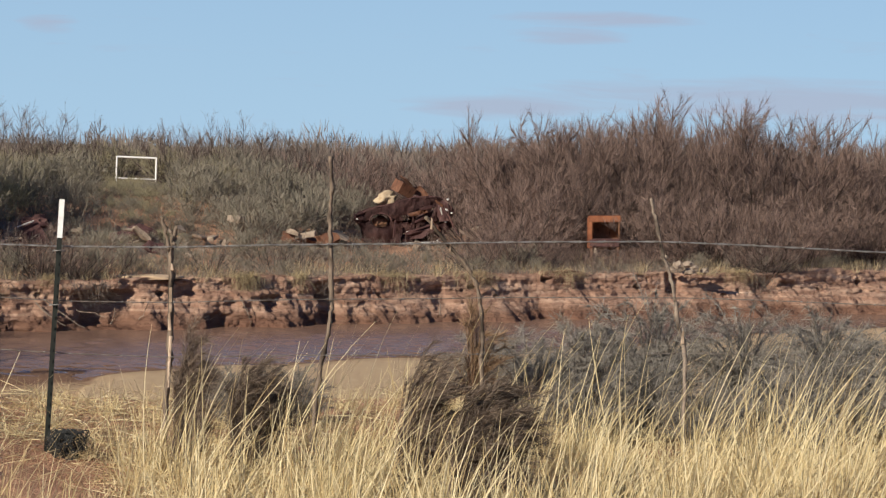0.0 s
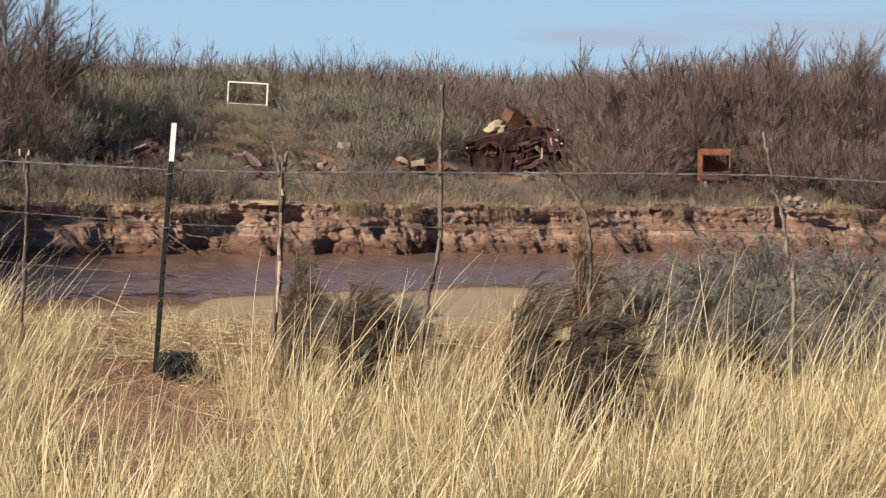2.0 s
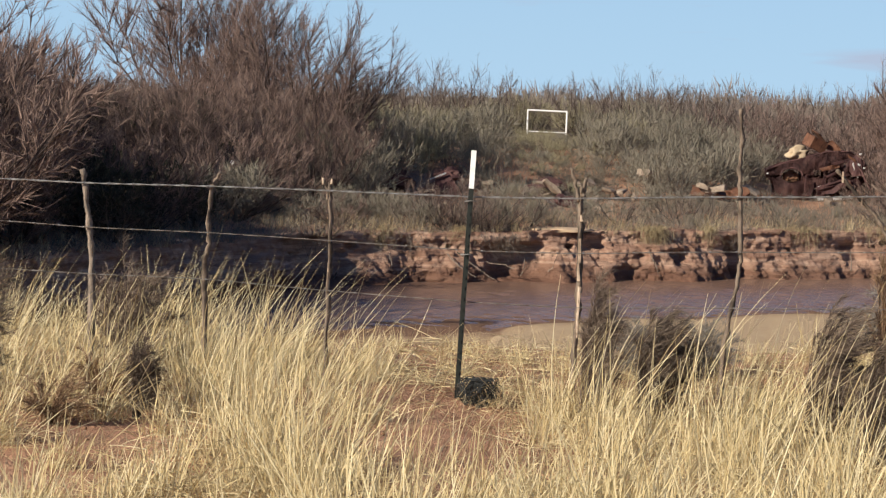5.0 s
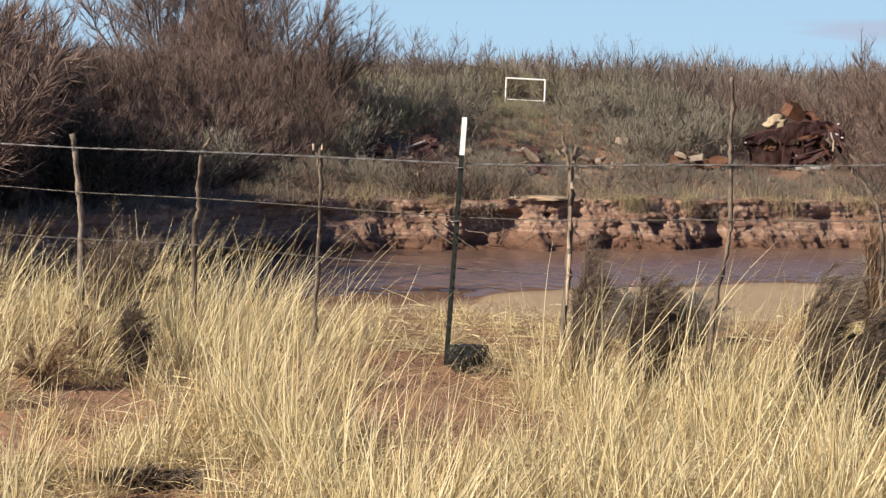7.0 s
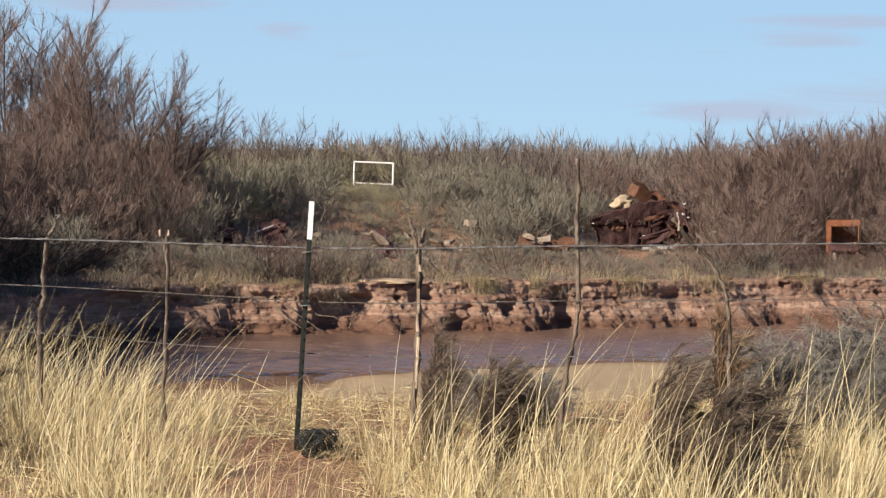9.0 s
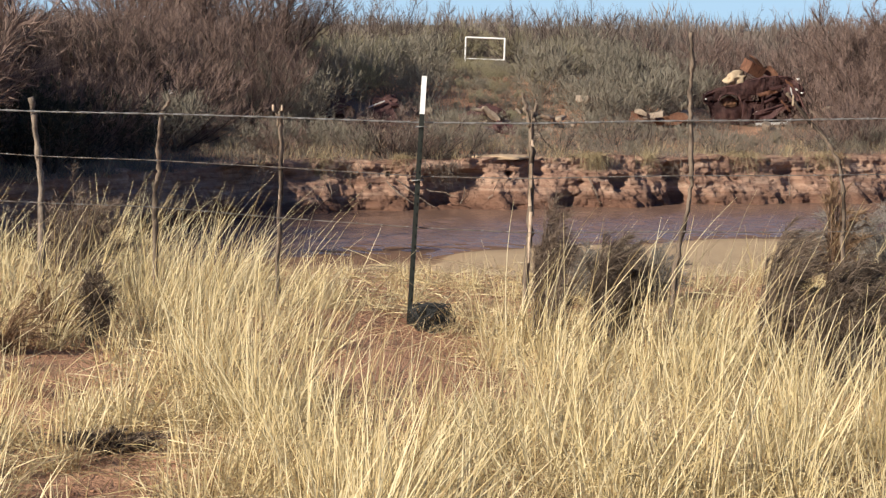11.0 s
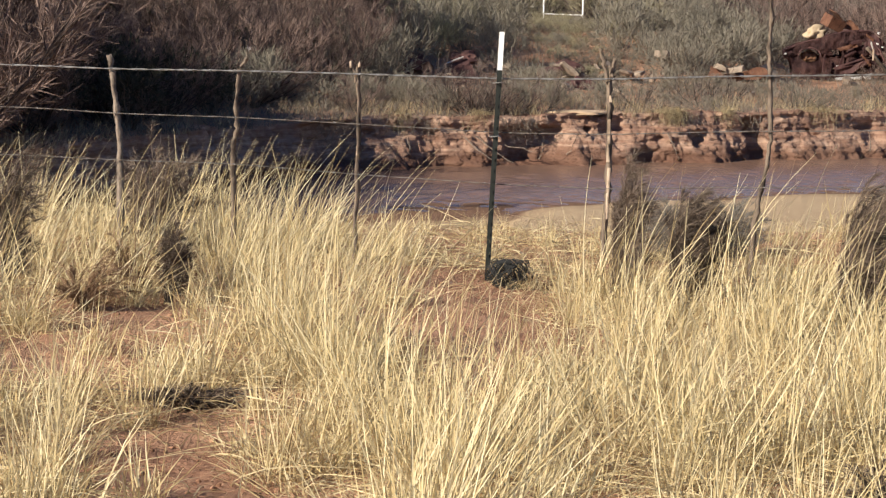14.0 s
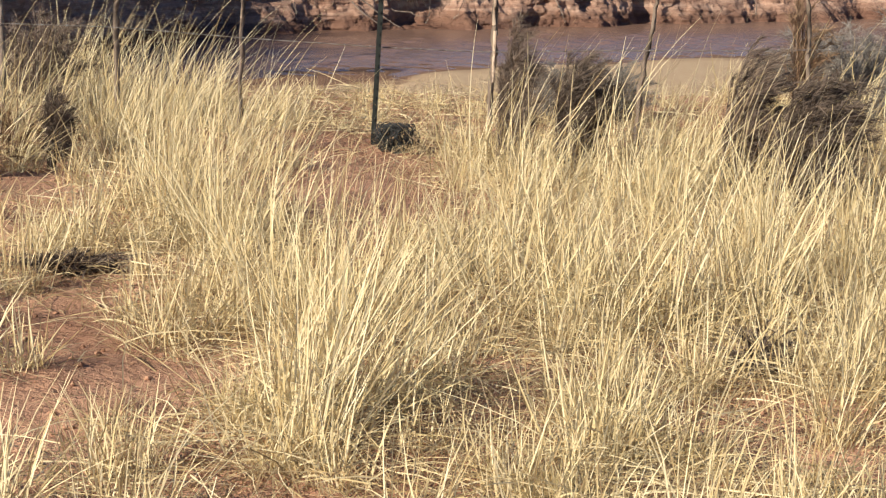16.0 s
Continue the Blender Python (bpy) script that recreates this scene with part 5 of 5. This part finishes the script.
def chunk(w, d, h):
    """A broken lump of concrete or stone: a box cut off by slanting breaks."""
    bm = bmesh.new()
    bmesh.ops.create_cube(bm, size=1)
    bmesh.ops.subdivide_edges(bm, edges=bm.edges[:], cuts=3, use_grid_fill=True)
    for _ in range(7):
        nrm = Vector(rng.normal(0, 1, 3)).normalized()
        bmesh.ops.bisect_plane(bm, geom=bm.verts[:] + bm.edges[:] + bm.faces[:], plane_co=nrm * float(rng.uniform(0.36, 0.52)), plane_no=nrm, clear_outer=True)
        bmesh.ops.holes_fill(bm, edges=[e for e in bm.edges if e.is_boundary], sides=0)
    off = rng.uniform(0, 40)
    for v in bm.verts:
        k = 1 + 0.16 * noise.noise((v.co.x * 4 + off, v.co.y * 4, v.co.z * 4))
        v.co = (v.co.x * w * k, v.co.y * d * k, v.co.z * h * k)
    return bm


def build_wreck():
    """A crushed, rusted car body on the terrace, its arched wing and torn end towards the river."""
    root = thing("wrecked_car", "crushed dark maroon rusted car body without wheels", "car")
    root.matrix_basis = pose(5.45, 105.6, -2.50) @ Matrix.Diagonal((1.07, 1.0, 1.36, 1))
    # side walls: a dented skin with the wheel arch, window gaps and a torn end cut out
    outline = [(0.35, 0.10), (0.30, 0.50), (0.02, 0.70), (0.02, 0.90), (0.75, 1.12), (1.5, 1.30), (2.3, 1.48), (2.85, 1.54), (3.25, 1.50), (3.7, 1.42)]
    for y, name in ((0.0, "near_side"), (1.65, "far_side")):
        bm = bmesh.new()
        grid = []
        for i in range(53):
            x = 0.02 + i / 52 * 3.88
            top = float(np.interp(x, [0.02, 0.75, 1.5, 2.3, 2.85, 3.25, 3.7, 3.9], [0.90, 1.12, 1.30, 1.48, 1.54, 1.50, 1.40, 1.1]))
            bot = float(np.interp(x, [0.02, 0.3, 0.36, 1.6, 2.9, 3.45, 3.8, 3.9], [0.70, 0.5, 0.05, 0.0, 0.04, 0.25, 0.55, 0.9]))
            col = []
            for j in range(21):
                z = bot + (top - bot) * j / 20
                dy = 0.12 * noise.noise((x * 1.3, z * 1.5, y)) + 0.06 * noise.noise((x * 4.2, z * 4.7, 2 + y)) + (0.10 if z < 0.72 else 0.0) * (1 if y == 0 else -1)
                if x > 2.4:
                    dy += 0.20 * noise.noise((x * 3.1, z * 3.4, 7 + y))
                col.append(bm.verts.new((x + 0.04 * noise.noise((x * 3, z * 3, 5)), y + dy, z + 0.04 * noise.noise((x * 3, z * 3, 8)))))
            grid.append(col)
        for i in range(52):
            for j in range(20):
                c = (grid[i][j].co + grid[i + 1][j + 1].co) / 2
                arch = ((c.x - 1.0) / 0.42) ** 2 + ((c.z - 0.74) / 0.22) ** 2 < 1
                window = 1.85 < c.x < 2.25 and 0.70 < c.z < 0.92 or ((c.x - 3.25) / 0.22) ** 2 + ((c.z - 1.1) / 0.12) ** 2 < 1
                torn = c.x > 1.9 and abs(c.z - 0.30 - 0.28 * (c.x - 1.9)) < 0.045
                if not (arch or window or torn):
                    bm.faces.new((grid[i][j], grid[i + 1][j], grid[i + 1][j + 1], grid[i][j + 1]))
        bmesh.ops.solidify(bm, geom=bm.faces[:], thickness=0.03)
        part(name, bm, RUST_DARK, root)
    # roof skin over the two sides, caved in the middle
    bm = bmesh.new()
    prof = outline[3:10]
    rows = []
    for k in range(9):
        y = k / 8 * 1.65
        rows.append([bm.verts.new((x, y + 0.02 * rng.normal(), z - 0.16 * math.sin(math.pi * k / 8) + 0.05 * noise.noise((x * 2, y * 2, 4)))) for x, z in prof])
    for a, b in zip(rows, rows[1:]):
        for i in range(len(prof) - 1):
            bm.faces.new((a[i], a[i + 1], b[i + 1], b[i]))
    bmesh.ops.subdivide_edges(bm, edges=bm.edges[:], cuts=1, use_grid_fill=True)
    bmesh.ops.solidify(bm, geom=bm.faces[:], thickness=0.03)
    part("roof", bm, RUST_DARK, root)
    part("floor_pan", sheet([(0.35, 0), (3.4, 0), (3.4, 1.5), (0.35, 1.5)], 0.04), RUST_DARK, root).matrix_basis = pose(0, 1.6, 0.12, 90)
    # rolled edge of the wheel arch
    pts = np.array([(1.0 + 0.43 * math.cos(a), -0.03, 0.74 + 0.23 * math.sin(a)) for a in np.linspace(math.pi * 1.02, -0.05, 14)])
    bulk("wheel_arch", *tube(pts, np.full(14, 0.035), 7), RUST_DARK, root)
    part("inner_wing", lump(0.3, (1.0, 0.5, 0.55), 0.35), RUST_BROWN, root, "pale brown rusted inner panel").location = (1.0, 0.42, 0.70)
    part("torn_panel", sheet([(2.3, 0.95), (3.0, 1.12), (3.1, 1.0), (2.4, 0.86)], 0.03, 0.2), RUST_CRATE, root).location = (-0.25, -0.16, 0.02)
    part("torn_panel", sheet([(1.9, 0.30), (3.1, 0.62), (3.25, 0.55), (2.6, 0.16), (1.95, 0.10)], 0.03, 0.25), RUST_DARK, root).location = (0.05, -0.22, 0.06)
    part("torn_panel", sheet([(3.0, 1.1), (3.4, 1.42), (3.75, 1.2), (3.7, 0.8), (3.3, 0.75)], 0.03, 0.3), RUST_DARK, root).location = (0.05, -0.2, 0.0)
    part("sill_bar", bar((1.95, -0.26, 0.36), (3.05, -0.28, 0.66), 0.035), RUST_DARK, root)
    for x, z, L, tilt, mat in ((2.55, 0.80, 0.5, 24, RUST_DARK), (3.15, 0.62, 0.45, -40, RUST_CRATE), (2.2, 0.55, 0.4, 70, RUST_DARK), (3.45, 0.92, 0.5, -62, CHROME), (2.85, 1.18, 0.55, 12, RUST_DARK), (1.55, 0.50, 0.5, 82, RUST_DARK), (3.3, 1.30, 0.36, -25, RUST_CRATE)):
        part("torn_rib", block(L, 0.05, 0.075, 0.2, 0.012), mat, root, "torn edge of bent sheet metal").matrix_basis = pose(x, -0.22, z, 12, -tilt, 8)
    part("bumper", bar((2.0, -0.35, 0.03), (3.35, -0.42, 0.10), 0.05), CHROME, root, "dull bare metal bumper bar")
    for x, z, r in ((3.62, 1.44, 0.065), (3.55, 1.12, 0.08), (2.05, 0.42, 0.04), (3.25, 0.16, 0.05), (0.06, 0.78, 0.045), (3.78, 1.02, 0.05)):
        bm = lump(r * 0.8, (1.2, 0.3, 0.6), 0.6, 2)
        part("bare_metal_patch", bm, CHROME, root, "bright torn metal").location = (x, -0.2, z)
    bend = [(3.5, -0.2, 1.1), (3.7, -0.3, 0.9), (3.85, -0.35, 0.6), (4.05, -0.4, 0.35)]
    bulk("bent_strut", *tube(np.array(bend), [0.035] * 4, 6), RUST_DARK, root)


def build_top_load():
    crate = thing("rusty_box", "rust-brown metal box tipped on the wrecked car", "metal box")
    crate.matrix_basis = pose(7.45, 106.0, -0.20, 14, 24, 28) @ Matrix.Diagonal((0.78, 0.9, 1.15, 1))
    for name, w, d, h, at in (("side_panel", 0.95, 0.04, 0.42, (0, -0.4, 0.05)), ("side_panel", 0.95, 0.04, 0.42, (0, 0.4, 0.05)), ("end_panel", 0.04, 0.76, 0.42, (-0.46, 0, 0.05)), ("end_panel", 0.04, 0.76, 0.42, (0.46, 0, 0.05)), ("base_panel", 0.92, 0.76, 0.04, (0, 0, -0.15)), ("lid_panel", 0.9, 0.7, 0.03, (0.12, 0.1, 0.33))):
        part(name, block(w, d, h, 0.03, 0.006), RUST_CRATE, crate).matrix_basis = pose(*at, *((0, 12, 8) if name == "lid_panel" else (0, 0, 0)))
    flap = thing("bent_sheet", "curled rusty sheet metal lying on the wrecked car", "scrap metal")
    flap.matrix_basis = pose(7.9, 106.0, -0.28, 10, 10, 0)
    part("plate", sheet([(-0.3, 0), (0.25, 0.32), (0.6, 0.1), (0.75, -0.2), (0.2, -0.1)], 0.03, 0.25), RUST_CRATE, flap)
    cushion = part("seat_cushion", lump(0.42, (1.05, 0.6, 0.55), 0.85), TAN_FOAM, None)
    cushion.matrix_basis = pose(6.75, 105.9, -0.58, 0, -18, 0)
    tagged(smooth(cushion), "tan torn car seat cushion on the wrecked car", "car seat")


def build_orange_box():
    """An open-fronted rusted steel shell, like a cab or an old cooker, standing in front of the thicket."""
    root = thing("rusted_cabinet", "orange rusted steel shell with an open front", "cabinet")
    root.matrix_basis = pose(14.2, 93.5, -2.29, 0, -1.5, -10) @ Matrix.Diagonal((0.936, 0.936, 0.936, 1))
    for name, w, d, h, at in (("left_wall", 0.22, 1.0, 1.25, (-0.55, 0.45, 0.92)), ("right_wall", 0.06, 1.0, 1.2, (0.62, 0.45, 0.9)), ("roof", 1.34, 1.05, 0.26, (0.02, 0.45, 1.47)), ("back_wall", 1.2, 0.05, 1.3, (0.05, 0.95, 0.85)), ("front_apron", 1.25, 0.08, 0.34, (0.04, -0.02, 0.52)), ("floor", 1.2, 1.0, 0.08, (0.03, 0.45, 0.62))):
        part(name, block(w, d, h, 0.012, 0.03), RUST_ORANGE if name in ("left_wall", "roof") else RUST_DARK if name == "front_apron" else RUST_BROWN, root).location = at
    for x in (-0.5, 0.56):
        for y in (0.05, 0.85):
            part("leg", block(0.09, 0.09, 1.0, 0.02, 0.01), RUST_BROWN, root).location = (x, y, 0.14)
    part("torn_strip", lump(0.11, (0.6, 0.3, 1.6), 0.4), PALE_STONE, root, "hanging pale torn strip").location = (-0.32, -0.1, 0.15)


def build_white_frame():
    """A rectangle of white pipe on posts that stand among the bushes, like an empty sign frame."""
    root = thing("sign_frame", "empty white metal sign frame among bushes", "sign frame")
    root.location = (-4.585, 130, 0)
    w, top, low = 2.02, 0.80, -0.34
    foot = float(far_height(-4.6, 130)) - 0.3
    for name, a, b, r in (("top_rail", (-w / 2, 0, top), (w / 2, 0, top - 0.045), 0.045), ("bottom_rail", (-w / 2, 0, low + 0.05), (w / 2, 0, low), 0.026), ("post", (-w / 2, 0, top + 0.03), (-w / 2 - 0.03, 0, foot), 0.042), ("post", (w / 2, 0, top - 0.02), (w / 2 - 0.03, 0, foot), 0.048)):
        part(name, bar(a, b, r, 8), WHITE_PAINT, root)


def build_rubble():
    """Broken slabs, stones, boards and rusted plates tipped over the edge of the terrace."""
    def slab(x, y, z, w, h, turn, mat, label, name="broken_slab", cat="rubble", d=0.5):
        ob = part(name, chunk(w, d, h), mat, None)
        ob.matrix_basis = pose(x, y, z, rng.uniform(-15, 15), turn, rng.uniform(-25, 25))
        tagged(ob, label, cat, "dumped rubble")

    slab(0.40, 97.5, -1.33, 0.62, 0.28, 4, PALE_STONE, "tan stone block on the dumped mound")
    for x, y, z, w, h, turn in ((-0.95, 95, -1.95, 0.5, 0.16, 12), (-0.55, 95.2, -1.98, 0.45, 0.14, -8), (-1.7, 96, -1.7, 0.4, 0.2, 20), (-2.05, 96, -1.78, 0.3, 0.16, 30), (0.03, 93, -2.08, 0.14, 0.32, 5), (0.42, 88, -2.45, 0.75, 0.09, 3), (-3.1, 94, -1.85, 0.75, 0.20, 38), (-3.65, 94, -1.68, 0.4, 0.12, 5), (-3.05, 90, -2.25, 0.5, 0.1, 30), (-5.4, 93, -1.75, 0.4, 0.2, -15), (2.6, 97, -1.75, 0.5, 0.2, 15), (3.1, 97, -1.85, 0.8, 0.2, -10), (4.6, 100, -1.95, 0.7, 0.1, 28), (8.0, 101, -2.5, 0.6, 0.2, 4), (7.7, 100.5, -2.35, 0.3, 0.35, 0), (10.6, 105, -1.75, 0.4, 0.25, 0), (9.9, 103, -1.9, 0.7, 0.1, 28)):
        slab(x, y, z, w, h, turn, PALE_STONE, "pale broken slab lying on the mound")
    for x, y, w in ((2.9, 97.5, 1.3), (4.0, 98.2, 0.9)):
        slab(x, y, -2.05, w, 0.5, 3, RUST_CRATE, "brown rusted tank half buried in the mound", "rusted_tank", "scrap metal")
    slab(3.4, 95, -2.5, 0.35, 0.5, 0, PALE_STONE, "yellowish stone standing at the mound's foot")
    for _ in range(70):
        x, y = rng.choice([rng.normal(-7.4, 1.1), rng.normal(-2.9, 0.8), rng.normal(-0.6, 1.2), rng.normal(3.2, 0.9)], p=[0.3, 0.2, 0.3, 0.2]), rng.uniform(88.5, 97)
        w, h = rng.uniform(0.15, 0.55), rng.uniform(0.1, 0.3)
        kind = int(rng.integers(0, 5))
        mat, label, name, cat = ((PALE_STONE, "pale broken slab lying on the mound", "broken_slab", "rubble"), (PALE_STONE, "pale broken slab lying on the mound", "broken_slab", "rubble"), (RUST_BROWN, "rusted brown scrap lying on the mound", "rusted_scrap", "scrap metal"), (RUST_DARK, "dark rusted scrap lying on the mound", "rusted_scrap", "scrap metal"), (PALE_WOOD, "pale broken board lying on the mound", "broken_board", "board"))[kind]
        slab(x, y, float(far_height(x, y)) + 0.3 * h, w * (1.6 if kind == 4 else 1.0), h * (0.4 if kind == 4 else 1.0), rng.normal(0, 25), mat, label, name, cat, 0.2 + 0.5 * w)
    # the pointed rusted plate with pale boards beside it
    plate = part("rusted_plate", sheet([(-1.05, -0.28), (0.35, 0.55), (0.62, 0.1), (0.85, -0.30)], 0.04, 0.1), RUST_DARK, None)
    plate.matrix_basis = pose(-7.15, 92, -1.88, -12, 0, 10)
    tagged(plate, "dark rusted triangular metal plate leaning on bushes", "scrap metal")
    for a, b, r, mat in (((-8.6, 91.6, -2.2), (-7.3, 91.8, -1.98), 0.05, PALE_WOOD), ((-8.3, 91.4, -2.35), (-7.6, 91.5, -1.95), 0.045, PALE_WOOD), ((-9.4, 92, -2.0), (-9.2, 92, -1.6), 0.05, PALE_WOOD), ((-8.2, 91.6, -2.5), (-6.4, 91.9, -2.2), 0.06, RUST_DARK), ((-7.5, 91.9, -1.6), (-6.9, 92, -1.36), 0.03, CHROME)):
        ob = part("broken_board", bar(a, b, r, 5), mat, None)
        tagged(ob, "weathered board lying with scrap on the bank", "board", "scrap boards")
    for x, y, z, w in ((-6.9, 93.2, -1.45, 0.5), (-3.3, 95.5, -2.1, 0.9), (-8.9, 93.5, -1.75, 0.7), (-2.6, 92, -2.4, 0.6)):
        ob = part("scrap_lump", lump(w, (1, 0.6, 0.55), 0.5), RUST_DARK, None)
        ob.location = (x, y, z)
        tagged(ob, "dark rusted heap of scrap among bushes", "scrap metal", "scrap heaps")
    # pale stones at the bank's edge below the thicket
    for x, z, w in ((15.45, -2.05, 0.3), (15.9, -2.3, 0.4), (16.2, -2.25, 0.34), (16.5, -2.42, 0.35), (15.7, -2.5, 0.3), (16.85, -2.5, 0.3), (16.3, -2.55, 0.4)):
        ob = part("pale_stone", lump(w * 0.42, (1.2, 0.8, 0.8), 0.45, 2), PALE_STONE, None)
        ob.location = (x, 87.4 + rng.normal(0, 0.2), z)
        tagged(ob, "pale whitish stone at the edge of the bank", "stone", "pale stones")
    bag = thing("plastic_bag", "torn black and white plastic bag caught in twigs", "bag")
    bag.location = (-13.67, 84.0, float(far_height(-13.67, 84.0)))
    part("black_film", lump(0.42, (0.8, 0.4, 1.6), 0.6), BLACK_FILM, bag).location = (0, 0, 0.85)
    part("white_film", lump(0.08, (1.1, 0.5, 1.2), 0.6, 2), WHITE_PAINT, bag, "crumpled white film").location = (0.16, -0.2, 1.0)
    ledge = part("sand_ledge", lump(0.6, (1.5, 1.0, 0.16), 0.35), DRY_SAND, None)
    ledge.location = (-2.25, float(bank_line(-2.25)) + 0.95, -2.60)
    tagged(smooth(ledge), "pale dry sand ledge on the bank's edge", "sand", kind="structure")
    # roots and washed-up branches on the face of the bank
    for x, L, tilt in ((-4.7, 1.4, -28), (-3.9, 1.0, -12), (-5.1, 1.1, -35), (-2.4, 0.8, 60), (0.7, 0.9, -60), (-8.6, 0.9, 70), (-3.3, 0.7, 80), (-7.2, 0.7, -75), (7.0, 0.7, 100)):
        u = np.linspace(0, 1, 7)[:, None]
        a = radians(tilt)
        base = np.array([x, float(bank_line(x)) - 0.55, WATER_Z + 0.55])
        Q = base + np.array([math.cos(a), -0.25, math.sin(a)]) * L * (u - 0.5) + np.cumsum(rng.normal(0, 0.03, (7, 3)), axis=0)
        Q[:, 2] = np.maximum(Q[:, 2], WATER_Z + 0.05)
        ob = bulk("driftwood_branch", *tube(Q, 0.02 * (1.1 - 0.7 * u[:, 0]), 6), BLEACHED)
        tagged(ob, "bleached root hanging on the eroded bank", "branch", "roots on the bank")


def build_hanging_roots():
    """Fine roots that hang from the lip over the hollows of the bank."""
    heap = Heap()
    for x0, wide, many in ((-3.9, 0.9, 60), (-6.5, 0.4, 24), (-9.0, 0.5, 20), (1.3, 0.4, 16), (3.4, 0.4, 20), (19.4, 0.6, 40)):
        for _ in range(many):
            x = x0 + rng.normal(0, wide * 0.5)
            L = rng.uniform(0.25, 0.9)
            u = np.linspace(0, 1, 5)[:, None]
            P = np.array([x, float(bank_line(x)) + rng.uniform(-0.1, 0.35), TERRACE_Z + rng.uniform(-0.25, 0.05)])
            Q = P + np.array([rng.normal(0, 0.5), -0.15, -1.0]) * L * u + np.cumsum(rng.normal(0, 0.03, (5, 3)), axis=0)
            heap.add(*tube(Q, 0.008 * (1.15 - u[:, 0]), 3))
    ob = heap.object("hanging_roots", BLEACHED)
    tagged(ob, "fine bleached roots hanging from the lip of the bank", "roots", kind="stuff")


build_hanging_roots()
build_wreck()
build_top_load()
build_orange_box()
build_white_frame()
build_rubble()
